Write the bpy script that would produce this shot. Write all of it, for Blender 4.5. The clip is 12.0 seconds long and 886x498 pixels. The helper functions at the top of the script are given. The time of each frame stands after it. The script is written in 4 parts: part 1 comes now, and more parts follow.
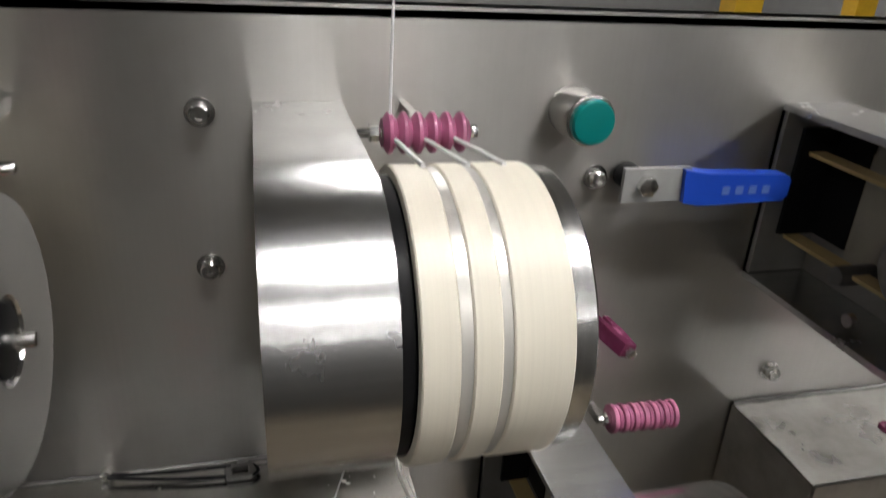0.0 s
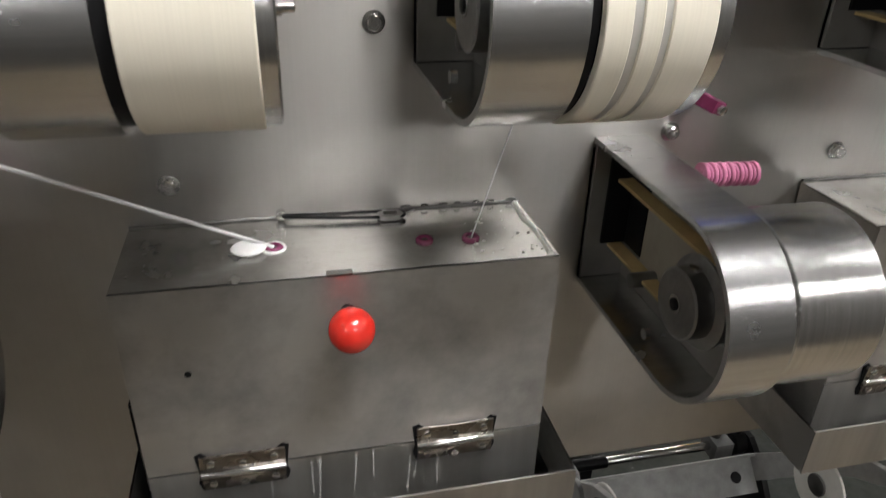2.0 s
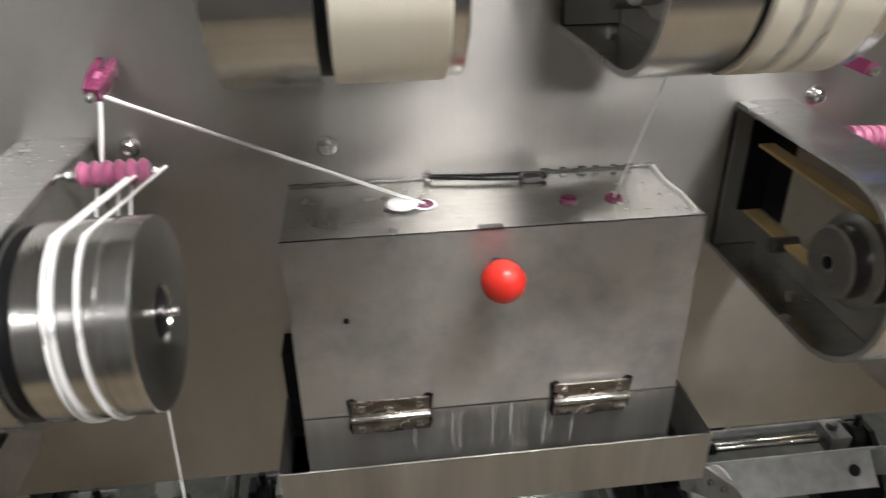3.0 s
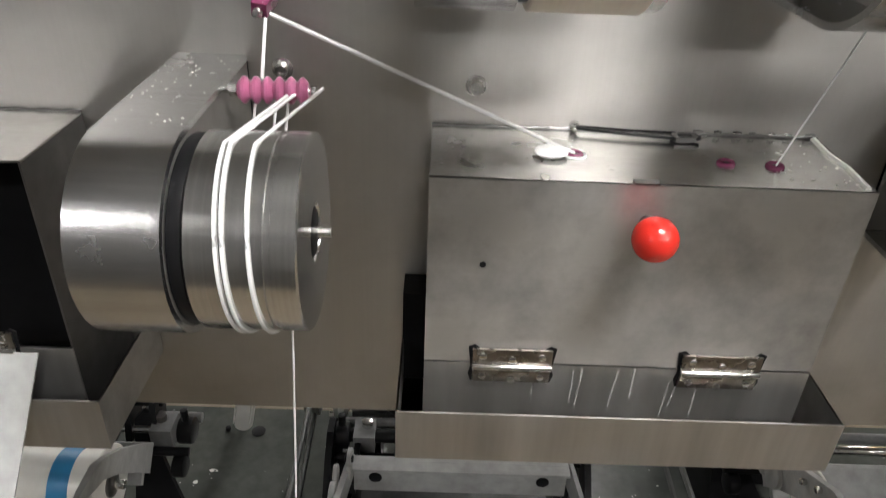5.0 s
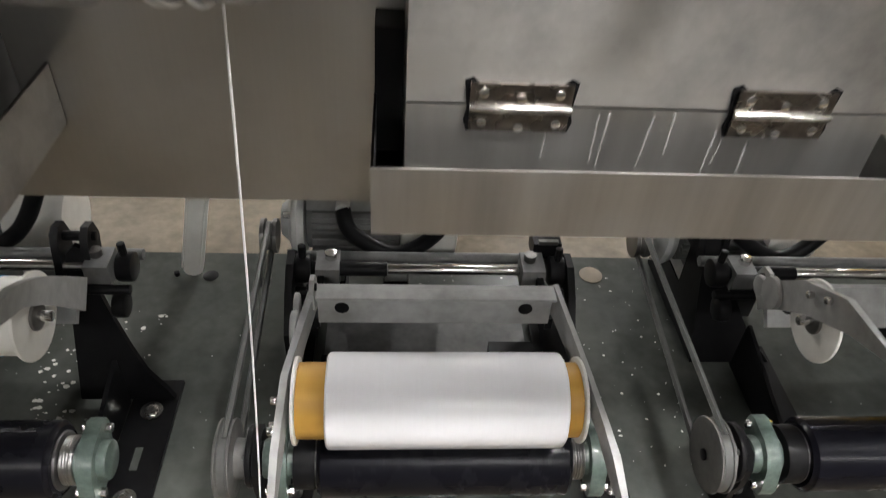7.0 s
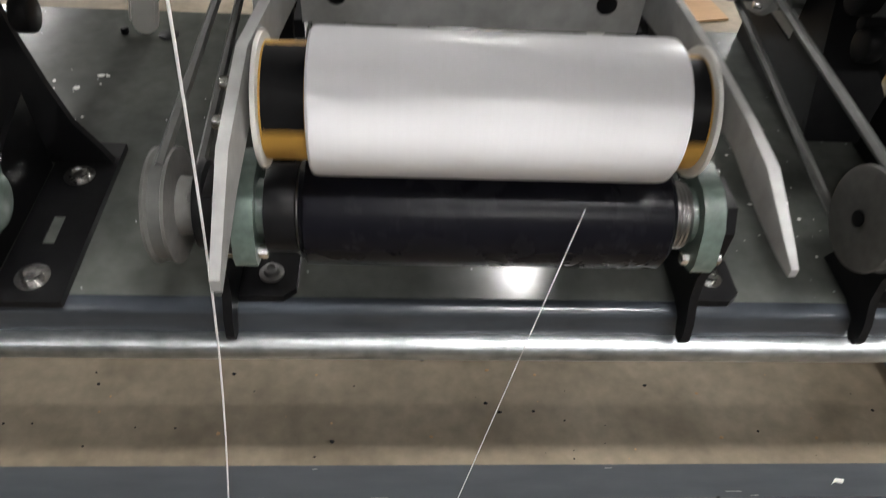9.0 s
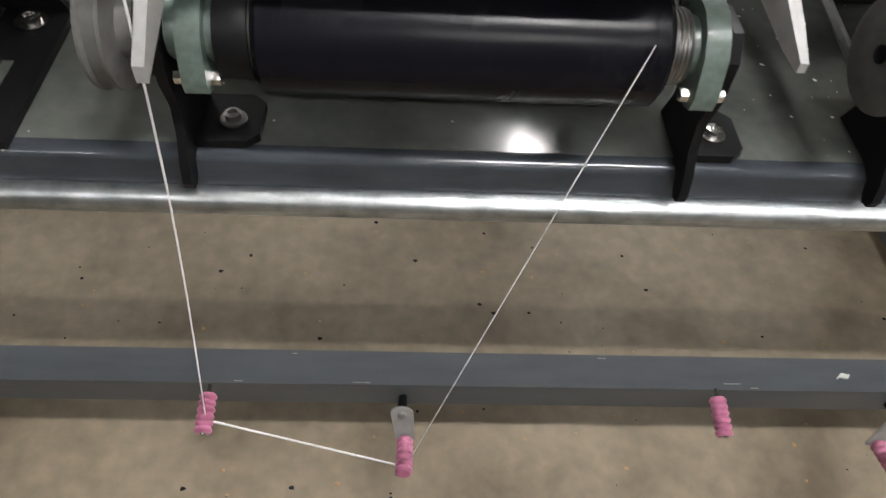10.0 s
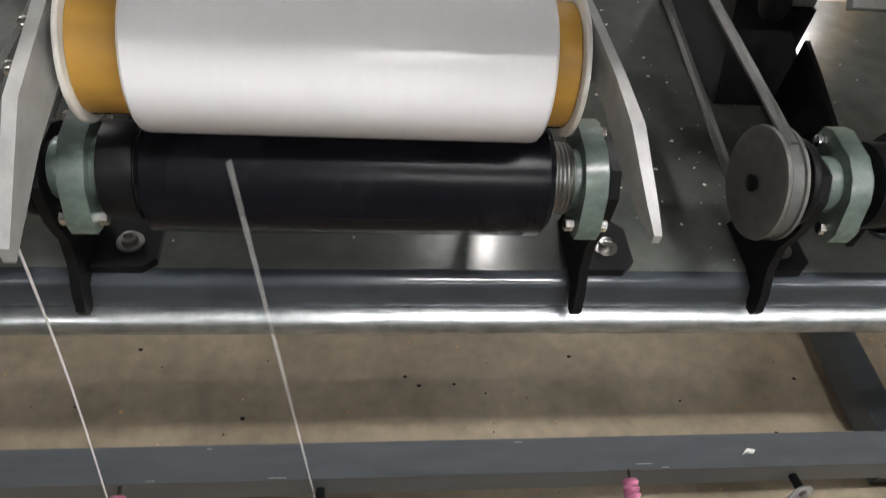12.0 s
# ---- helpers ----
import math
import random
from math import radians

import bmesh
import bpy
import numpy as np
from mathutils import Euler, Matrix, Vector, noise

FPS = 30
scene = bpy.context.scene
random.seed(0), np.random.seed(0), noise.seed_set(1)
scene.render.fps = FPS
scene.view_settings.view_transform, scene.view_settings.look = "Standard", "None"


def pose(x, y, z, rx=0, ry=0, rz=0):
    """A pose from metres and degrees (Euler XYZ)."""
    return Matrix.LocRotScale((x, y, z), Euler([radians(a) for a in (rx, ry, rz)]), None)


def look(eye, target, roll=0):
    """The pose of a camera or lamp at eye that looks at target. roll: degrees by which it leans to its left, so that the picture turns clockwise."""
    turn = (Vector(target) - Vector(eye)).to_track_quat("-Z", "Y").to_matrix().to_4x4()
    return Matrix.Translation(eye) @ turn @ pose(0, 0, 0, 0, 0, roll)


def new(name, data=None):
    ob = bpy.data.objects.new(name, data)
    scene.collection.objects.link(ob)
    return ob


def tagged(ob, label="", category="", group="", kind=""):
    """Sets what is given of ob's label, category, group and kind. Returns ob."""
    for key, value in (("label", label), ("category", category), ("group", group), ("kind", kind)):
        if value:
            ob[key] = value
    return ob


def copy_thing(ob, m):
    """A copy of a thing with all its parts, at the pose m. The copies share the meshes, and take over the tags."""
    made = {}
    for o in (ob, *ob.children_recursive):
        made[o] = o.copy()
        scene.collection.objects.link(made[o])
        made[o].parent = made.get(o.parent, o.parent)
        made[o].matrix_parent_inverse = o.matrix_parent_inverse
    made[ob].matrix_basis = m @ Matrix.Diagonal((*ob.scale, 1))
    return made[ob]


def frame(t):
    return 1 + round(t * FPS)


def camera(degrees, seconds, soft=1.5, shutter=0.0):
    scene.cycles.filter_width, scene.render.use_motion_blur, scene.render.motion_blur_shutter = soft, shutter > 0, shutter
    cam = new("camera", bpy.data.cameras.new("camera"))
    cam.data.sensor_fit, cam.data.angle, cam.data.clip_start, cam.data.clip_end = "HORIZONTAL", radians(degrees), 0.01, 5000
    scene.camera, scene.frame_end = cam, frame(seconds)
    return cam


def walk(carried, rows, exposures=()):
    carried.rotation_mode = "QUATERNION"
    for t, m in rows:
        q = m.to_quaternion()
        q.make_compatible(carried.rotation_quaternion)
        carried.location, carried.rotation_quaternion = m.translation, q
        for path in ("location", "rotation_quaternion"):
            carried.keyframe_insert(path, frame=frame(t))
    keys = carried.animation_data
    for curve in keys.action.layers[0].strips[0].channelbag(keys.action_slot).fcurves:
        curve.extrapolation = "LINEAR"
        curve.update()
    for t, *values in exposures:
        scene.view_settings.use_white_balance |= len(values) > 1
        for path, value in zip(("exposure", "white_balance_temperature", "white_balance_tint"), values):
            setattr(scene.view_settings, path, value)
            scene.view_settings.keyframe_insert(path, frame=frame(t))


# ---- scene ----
cam = camera(63.4, 12.0, 1.0, 0.5)
PATH = [
    (0, (0.062, -0.37, 1.669), (0.538, 1.387, 0.841), 3.4),
    (0.5, (0.043, -0.404, 1.638), (0.577, 1.322, 0.78), 3.2),
    (1, (0.016, -0.453, 1.61), (0.553, 1.264, 0.736), 2.6),
    (1.5, (-0.016, -0.464, 1.594), (0.475, 1.255, 0.696), 2.3),
    (2, (-0.033, -0.476, 1.584), (0.384, 1.234, 0.635), 1.8),
    (2.5, (-0.046, -0.488, 1.568), (0.316, 1.207, 0.569), 1.0),
    (3, (-0.082, -0.496, 1.568), (0.117, 1.249, 0.61), -0.8),
    (3.5, (-0.112, -0.491, 1.569), (-0.025, 1.276, 0.635), -0.6),
    (3.7, (-0.115, -0.49, 1.568), (-0.058, 1.273, 0.626), -0.2),
    (5.3, (-0.136, -0.492, 1.533), (-0.096, 1.189, 0.449), 3.0),
    (5.5, (-0.136, -0.488, 1.521), (-0.08, 1.161, 0.39), 3.4),
    (6, (-0.136, -0.484, 1.491), (-0.043, 1.095, 0.267), 4.5),
    (6.5, (-0.142, -0.47, 1.459), (-0.022, 1.083, 0.203), 4.6),
    (6.7, (-0.144, -0.458, 1.44), (-0.004, 1.083, 0.172), 4.2),
    (8.3, (-0.161, -0.373, 1.2), (0.023, 1.003, -0.24), 6.1),
    (8.5, (-0.151, -0.361, 1.16), (0.008, 1.003, -0.294), 5.4),
    (9, (-0.152, -0.374, 1.069), (-0.017, 0.982, -0.395), 5.1),
    (9.5, (-0.145, -0.385, 1.001), (-0.057, 0.927, -0.506), 4.8),
    (10, (-0.115, -0.405, 0.976), (-0.014, 0.841, -0.585), 5.0),
    (10.5, (-0.089, -0.415, 0.993), (0.029, 0.81, -0.583), 5.2),
    (11, (-0.062, -0.388, 1.025), (0.082, 0.84, -0.547), 5.7),
    (11.5, (-0.066, -0.366, 1.026), (0.119, 0.878, -0.529), 7.5),
    (12, (-0.074, -0.35, 1.039), (0.164, 0.94, -0.47), 8.5),
]
walk(cam, [(t, look(eye, target, roll)) for t, eye, target, roll in PATH],
     [(0, -0.55), (1.0, -0.4), (2.0, 0.05), (2.5, 0.35), (3.0, 0.45), (5.5, 0.52), (6.5, 0.66), (8.3, 0.52), (9.0, 0.45), (9.5, 0.05), (10.0, 0.55), (10.5, 0.88), (11.0, 0.54), (11.5, 0.1), (12, 0.45)])

# ---- light of the hall ----
world = bpy.data.worlds.new("hall_air")
scene.world = world
world.use_nodes = True
world.node_tree.nodes["Background"].inputs[0].default_value = (0.9, 0.95, 1.0, 1)
world.node_tree.nodes["Background"].inputs[1].default_value = 0.015


# ---- materials ----
def material(name, colour, rough=0.5, metal=0.0, grain=0.0, grain_scale=(60, 60, 60), blotch=0.0, blotch_scale=7.0, bump=0.0, tone=None,
             coat=0.0, emit=0.0, spec=0.5, specks=None, drawn=0.0, smear=0.0):
    """A surface with fine grain and broad blotches, both in colour and in roughness."""
    m = bpy.data.materials.new(name)
    m.use_nodes = True
    nt = m.node_tree
    n, link = nt.nodes, nt.links
    b = n["Principled BSDF"]
    b.inputs["Metallic"].default_value = metal
    b.inputs["Coat Weight"].default_value = coat
    b.inputs["Specular IOR Level"].default_value = spec
    b.inputs["Coat Roughness"].default_value = 0.15
    co = n.new("ShaderNodeTexCoord")
    mp = n.new("ShaderNodeMapping")
    mp.inputs["Scale"].default_value = grain_scale
    link.new(co.outputs["Object"], mp.inputs[0])
    fine = n.new("ShaderNodeTexNoise")
    fine.inputs["Scale"].default_value = 1.0
    fine.inputs["Detail"].default_value = 5
    link.new(mp.outputs[0], fine.inputs["Vector"])
    broad = n.new("ShaderNodeTexNoise")
    broad.inputs["Scale"].default_value = blotch_scale
    broad.inputs["Detail"].default_value = 6
    broad.inputs["Roughness"].default_value = 0.62
    link.new(co.outputs["Object"], broad.inputs["Vector"])
    tone = tone or tuple(c * 0.6 for c in colour)
    mix = n.new("ShaderNodeMix")
    mix.data_type = "RGBA"
    mix.inputs["A"].default_value = (*colour, 1)
    mix.inputs["B"].default_value = (*tone, 1)
    ramp = n.new("ShaderNodeMapRange")
    ramp.inputs["From Min"].default_value, ramp.inputs["From Max"].default_value = 0.42, 0.72
    ramp.inputs["To Max"].default_value = blotch
    link.new(broad.outputs["Fac"], ramp.inputs["Value"])
    link.new(ramp.outputs[0], mix.inputs["Factor"])
    grained = n.new("ShaderNodeMix")
    grained.data_type = "RGBA"
    grained.blend_type = "MULTIPLY"
    grained.inputs["Factor"].default_value = grain
    gr = n.new("ShaderNodeMapRange")
    gr.inputs["From Min"].default_value, gr.inputs["From Max"].default_value = 0.3, 0.7
    gr.inputs["To Min"].default_value, gr.inputs["To Max"].default_value = 0.35, 1.25
    gr.clamp = False
    link.new(fine.outputs["Fac"], gr.inputs["Value"])
    link.new(mix.outputs["Result"], grained.inputs["A"])
    link.new(gr.outputs[0], grained.inputs["B"])
    out = grained.outputs["Result"]
    if specks:
        sp_scale, sp_size, sp_colour = specks
        v = n.new("ShaderNodeTexVoronoi")
        v.inputs["Scale"].default_value = sp_scale
        link.new(co.outputs["Object"], v.inputs["Vector"])
        lt = n.new("ShaderNodeMath")
        lt.operation = "LESS_THAN"
        lt.inputs[1].default_value = sp_size
        link.new(v.outputs["Distance"], lt.inputs[0])
        sm = n.new("ShaderNodeMix")
        sm.data_type = "RGBA"
        sm.inputs["B"].default_value = (*sp_colour, 1)
        link.new(lt.outputs[0], sm.inputs["Factor"])
        link.new(out, sm.inputs["A"])
        out = sm.outputs["Result"]
    link.new(out, b.inputs["Base Color"])
    add = n.new("ShaderNodeMath")
    add.operation = "MULTIPLY_ADD"
    add.inputs[1].default_value = 0.22 if metal else 0.15
    add.inputs[2].default_value = rough - (0.11 if metal else 0.07)
    link.new(broad.outputs["Fac"], add.inputs[0])
    link.new(add.outputs[0], b.inputs["Roughness"])
    if bump:
        bp = n.new("ShaderNodeBump")
        bp.inputs["Strength"].default_value = bump
        bp.inputs["Distance"].default_value = 0.0015
        link.new(fine.outputs["Fac"], bp.inputs["Height"])
        link.new(bp.outputs[0], b.inputs["Normal"])
    if drawn:
        # sheet drawn so that lights smear up and down
        b.inputs["Anisotropic"].default_value = drawn
        way = n.new("ShaderNodeCombineXYZ")
        way.inputs[2].default_value = 1.0
        link.new(way.outputs[0], b.inputs["Tangent"])
    if smear:
        # wiped patches, drops and hand marks that change the gloss
        cloud = n.new("ShaderNodeTexNoise")
        cloud.inputs["Scale"].default_value = 13.0
        cloud.inputs["Detail"].default_value = 3
        cloud.inputs["Distortion"].default_value = 0.4
        link.new(co.outputs["Object"], cloud.inputs["Vector"])
        more = n.new("ShaderNodeMath")
        more.operation = "MULTIPLY_ADD"
        more.inputs[1].default_value = smear
        link.new(cloud.outputs["Fac"], more.inputs[0])
        link.new(add.outputs[0], more.inputs[2])
        less = n.new("ShaderNodeMath")
        less.operation = "SUBTRACT"
        less.inputs[1].default_value = smear * 0.5
        link.new(more.outputs[0], less.inputs[0])
        link.new(less.outputs[0], b.inputs["Roughness"])
    if emit:
        b.inputs["Emission Color"].default_value = (*colour, 1)
        b.inputs["Emission Strength"].default_value = emit
    return m


PANEL = material("brushed_stainless", (0.57, 0.555, 0.532), 0.35, 1, 0.03, (420, 420, 5), 0.8, 3.6, 0.0, (0.36, 0.348, 0.33), drawn=0.88)
BOXSTEEL = material("worn_stainless", (0.6, 0.588, 0.57), 0.38, 1, 0.02, (6, 380, 380), 1.0, 11.0, 0.0, (0.31, 0.303, 0.293), drawn=0.75)
TOPSTEEL = material("mirror_worn_stainless", (0.64, 0.63, 0.615), 0.24, 1, 0.06, (9, 300, 300), 0.9, 18.0, 0.02, (0.36, 0.352, 0.345), smear=0.16)
DRIPSTEEL = material("drip_streaked_stainless", (0.56, 0.55, 0.535), 0.45, 1, 0.32, (48, 48, 4), 0.7, 14.0, 0.03, (0.6, 0.6, 0.6))
ALU = material("turned_aluminium", (0.8, 0.797, 0.79), 0.23, 1, 0.22, (420, 3, 3), 0.35, 14.0, 0.04, (0.6, 0.6, 0.6))
ALU_SHEET = material("brushed_aluminium_sheet", (0.76, 0.762, 0.765), 0.24, 1, 0.15, (6, 300, 300), 0.4, 12.0, 0.04, (0.5, 0.5, 0.5))
CHROME = material("bright_steel", (0.8, 0.79, 0.77), 0.2, 1, 0.1, (90, 90, 90), 0.3, 30.0)
ROD = material("galvanised_tube", (0.62, 0.65, 0.67), 0.4, 1, 0.5, (14, 130, 130), 0.9, 26.0, 0.12, (0.3, 0.33, 0.34))
PULLEYSTEEL = material("grey_pulley_steel", (0.42, 0.415, 0.405), 0.36, 1, 0.25, (80, 80, 80), 0.6, 30.0, 0.03, (0.24, 0.235, 0.23))
DULLSTEEL = material("dull_grey_steel", (0.27, 0.262, 0.245), 0.5, 0.55, 0.12, (60, 60, 60), 0.7, 22.0, 0.03, (0.22, 0.212, 0.2))
DUSTY = material("dusty_grey_iron", (0.12, 0.118, 0.112), 0.55, 0, 0.3, (90, 90, 90), 0.6, 26.0, 0.08, (0.075, 0.073, 0.07))
VEIL = material("thin_yarn_veil", (0.66, 0.64, 0.6), 0.3, 0.45, 0.05, (700, 6, 6), 0.3, 12.0, 0.0, (0.55, 0.53, 0.49))
FINNED = material("dark_grey_cast_iron", (0.17, 0.172, 0.17), 0.5, 0, 0.3, (70, 70, 70), 0.6, 22.0, 0.1, (0.07, 0.072, 0.072))
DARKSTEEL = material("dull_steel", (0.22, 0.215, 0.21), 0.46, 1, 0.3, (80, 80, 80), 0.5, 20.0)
HINGE = material("tarnished_hinge_steel", (0.3, 0.275, 0.25), 0.28, 1, 0.4, (90, 90, 90), 0.8, 60.0, 0.08, (0.12, 0.1, 0.085))
CREAM = material("cream_yarn_wraps", (0.8, 0.75, 0.64), 0.42, 0, 0.05, (700, 6, 6), 0.25, 9.0, 0.04, (0.74, 0.68, 0.56))
YARN = material("white_yarn", (0.86, 0.86, 0.86), 0.5, 0, 0.1, (1500, 1500, 1500), 0.1, 40.0)
PACKAGE = material("white_yarn_package", (0.88, 0.88, 0.91), 0.3, 0, 0.02, (300, 14, 14), 0.25, 12.0, 0.04, (0.78, 0.78, 0.83), 0.35)
PINK = material("pink_ceramic", (0.42, 0.13, 0.24), 0.3, 0, 0.25, (150, 150, 150), 0.4, 60.0, 0.1, (0.34, 0.07, 0.17), 0.2)
PALEPINK = material("pale_pink_ceramic", (0.52, 0.18, 0.3), 0.42, 0, 0.3, (150, 150, 150), 0.6, 50.0, 0.1, (0.42, 0.12, 0.23))
RUBY = material("ruby_ceramic", (0.16, 0.025, 0.075), 0.25, 0, 0.2, (120, 120, 120), 0.6, 70.0, 0.05, (0.3, 0.08, 0.16), 0.2)
RED = material("red_plastic", (0.72, 0.03, 0.02), 0.2, 0, 0.05, (60, 60, 60), 0.15, 50.0, 0.0, None, 0.5)
BLUE = material("blue_vinyl", (0.015, 0.07, 0.5), 0.32, 0, 0.1, (80, 80, 80), 0.3, 40.0, 0.05)
PALEBLUE = material("pale_blue_moulding", (0.12, 0.2, 0.55), 0.4, 0, 0.1, (80, 80, 80), 0.3, 40.0)
TEAL = material("teal_plastic", (0.0, 0.2, 0.19), 0.35, 0, 0.1, (60, 60, 60), 0.3, 60.0)
# beige holds the yellowish reflections inside the belt arms
INNER = material("reflection_beige_sheet", (0.33, 0.305, 0.25), 0.3, 0, 0.15, (40, 40, 40), 0.6, 25.0, 0.02, (0.2, 0.185, 0.15))
BELT = material("amber_belt", (0.5, 0.37, 0.17), 0.5, 0, 0.2, (90, 90, 90), 0.4, 30.0, 0.1)
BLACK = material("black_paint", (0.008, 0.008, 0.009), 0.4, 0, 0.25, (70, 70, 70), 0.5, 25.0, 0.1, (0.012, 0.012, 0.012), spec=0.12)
RUBBER = material("black_rubber", (0.006, 0.006, 0.009), 0.26, 0, 0.2, (80, 30, 30), 0.5, 10.0, 0.03, (0.01, 0.01, 0.012), spec=0.14)
VBELT = material("worn_v_belt", (0.09, 0.092, 0.088), 0.42, 0, 0.3, (90, 90, 90), 0.5, 30.0, 0.1)
GREEN = material("grey_green_paint", (0.13, 0.17, 0.15), 0.3, 0, 0.4, (70, 70, 70), 0.9, 45.0, 0.1, (0.045, 0.07, 0.06), 0.2)
BRIGHTGREEN = material("green_cap", (0.0, 0.25, 0.07), 0.35, 0, 0.1, (50, 50, 50), 0.2, 30.0)
PLATE = material("dark_grey_painted_plate", (0.1, 0.107, 0.097), 0.13, 0, 0.3, (45, 45, 45), 0.9, 6.0, 0.05, (0.065, 0.072, 0.068), 0.2, spec=0.5, specks=(42, 0.05, (0.4, 0.42, 0.42)))
BEAM = material("slate_grey_paint", (0.07, 0.077, 0.086), 0.3, 0, 0.22, (12, 60, 60), 0.5, 9.0, 0.05, (0.065, 0.075, 0.085))
SLATE = material("glossy_slate_paint", (0.045, 0.052, 0.062), 0.17, 0, 0.3, (10, 60, 60), 0.7, 12.0, 0.06, (0.03, 0.034, 0.04), 0.0, spec=0.35)
GREYCAST = material("pale_grey_paint", (0.36, 0.362, 0.355), 0.42, 0, 0.25, (60, 60, 60), 0.6, 22.0, 0.1, (0.23, 0.23, 0.22))
MOTOR = material("silver_grey_enamel", (0.5, 0.51, 0.5), 0.4, 0, 0.2, (60, 60, 60), 0.5, 16.0, 0.08, (0.26, 0.27, 0.27))
TUBE = material("ochre_paper_tube", (0.55, 0.31, 0.06), 0.5, 0, 0.2, (20, 90, 90), 0.4, 25.0, 0.05, (0.4, 0.2, 0.03))
PLASTIC = material("white_plastic", (0.75, 0.74, 0.7), 0.42, 0, 0.1, (50, 50, 50), 0.3, 30.0, 0.03, (0.6, 0.58, 0.53))
BLUETAPE = material("blue_label", (0.03, 0.22, 0.45), 0.45, 0, 0.1, (50, 50, 50), 0.2, 30.0)
CARD = material("brown_cardboard", (0.36, 0.22, 0.11), 0.75, 0, 0.2, (8, 120, 60), 0.5, 6.0, 0.15, (0.25, 0.15, 0.08))
YELLOW = material("yellow_paint", (0.62, 0.38, 0.02), 0.45, 0, 0.2, (40, 40, 40), 0.5, 10.0)
CONCRETE = material("stained_concrete", (0.24, 0.196, 0.138), 0.62, 0, 0.3, (34, 34, 34), 1.0, 3.4, 0.2, (0.108, 0.083, 0.052))
LIME = material("dried_lime", (0.36, 0.355, 0.345), 0.6, 0, 0.4, (300, 300, 60), 0.8, 60.0, 0.05, (0.26, 0.255, 0.245))
HALL = material("hall_wall_paint", (0.13, 0.13, 0.129), 0.8, 0, 0.1, (8, 8, 8), 0.4, 0.8)
AISLE = material("dark_unseen_wall", (0.1, 0.098, 0.094), 0.6, 0, 0.15, (8, 8, 8), 0.5, 2.0)
LAMP = material("lamp_diffuser", (1.0, 0.98, 0.955), 0.5, emit=64.0)
NEWLAMP = material("bright_lamp_diffuser", (1.0, 0.98, 0.955), 0.5, emit=165.0)


# ---- building helpers ----
def thing(name, at, label, category, group="", kind=""):
    ob = new(name)
    ob.location = at
    ob.empty_display_size = 0.02
    return tagged(ob, label, category, group, kind)


def mesh_of(name, bm, mat, sharp=32):
    bmesh.ops.recalc_face_normals(bm, faces=bm.faces)
    for f in bm.faces:
        f.smooth = True
    lim = radians(sharp)
    for e in bm.edges:
        e.smooth = len(e.link_faces) == 2 and e.calc_face_angle(9) < lim
    me = bpy.data.meshes.new(name)
    bm.to_mesh(me)
    bm.free()
    me.materials.append(mat)
    return me


def part(name, bm, mat, parent, label="", at=(0, 0, 0), sharp=32):
    ob = new(name, mesh_of(name, bm, mat, sharp))
    ob.parent = parent
    ob.location = at
    return tagged(ob, label)


def solid(name, bm, mat, label, category, kind="", group="", sharp=32, at=(0, 0, 0)):
    ob = new(name, mesh_of(name, bm, mat, sharp))
    ob.location = at
    return tagged(ob, label, category, group, kind)


def swap(axis, a, u, v):
    """A point a along the axis, with u and v across it."""
    return {"x": (a, u, v), "y": (u, a, v), "z": (u, v, a)}[axis]


def bevelled(bm, size, geom=None, seg=2):
    if size:
        edges = [e for e in (geom or bm.edges) if len(e.link_faces) == 2 and e.calc_face_angle(0) > 0.5]
        bmesh.ops.bevel(bm, geom=edges, offset=size, segments=seg, profile=0.6, affect="EDGES", clamp_overlap=True)
    return bm


def box(x0, x1, y0, y1, z0, z1, bevel=0.001, bm=None):
    own = bm is None
    bm = bm or bmesh.new()
    v = [bm.verts.new((x, y, z)) for x in (x0, x1) for y in (y0, y1) for z in (z0, z1)]
    for f in ((0, 1, 3, 2), (4, 6, 7, 5), (0, 4, 5, 1), (2, 3, 7, 6), (0, 2, 6, 4), (1, 5, 7, 3)):
        bm.faces.new([v[i] for i in f])
    return bevelled(bm, bevel) if own else bm


def lathe(profile, axis="x", centre=(0, 0, 0), seg=64, bm=None):
    """Turns (along, radius) pairs about the axis through centre; ends on the axis are closed."""
    bm = bm or bmesh.new()
    rings = []
    for a, r in profile:
        ring = []
        for k in range(seg):
            w = 2 * math.pi * k / seg
            p = Vector(swap(axis, a, r * math.cos(w), r * math.sin(w))) + Vector(centre)
            ring.append(bm.verts.new(p))
        rings.append(ring)
    for p, q in zip(rings, rings[1:]):
        for k in range(seg):
            bm.faces.new((p[k], p[(k + 1) % seg], q[(k + 1) % seg], q[k]))
    bm.faces.new(rings[0])
    bm.faces.new(rings[-1])
    return bm


def round_bar(a0, a1, r, axis="x", centre=(0, 0, 0), seg=32, b=0.001, bm=None):
    return lathe([(a0, r - b), (a0 + b * 0.3, r - b * 0.3), (a0 + b, r), (a1 - b, r), (a1 - b * 0.3, r - b * 0.3), (a1, r - b)], axis, centre, seg, bm)


def prism(points, a0, a1, axis="x", bevel=0.0, bm=None):
    """A flat outline of (u, v) pairs given depth along an axis."""
    bm = bm or bmesh.new()
    lo = [bm.verts.new(swap(axis, a0, u, v)) for u, v in points]
    hi = [bm.verts.new(swap(axis, a1, u, v)) for u, v in points]
    n = len(points)
    bm.faces.new(lo)
    bm.faces.new(hi)
    for k in range(n):
        bm.faces.new((lo[k], lo[(k + 1) % n], hi[(k + 1) % n], hi[k]))
    return bevelled(bm, bevel)


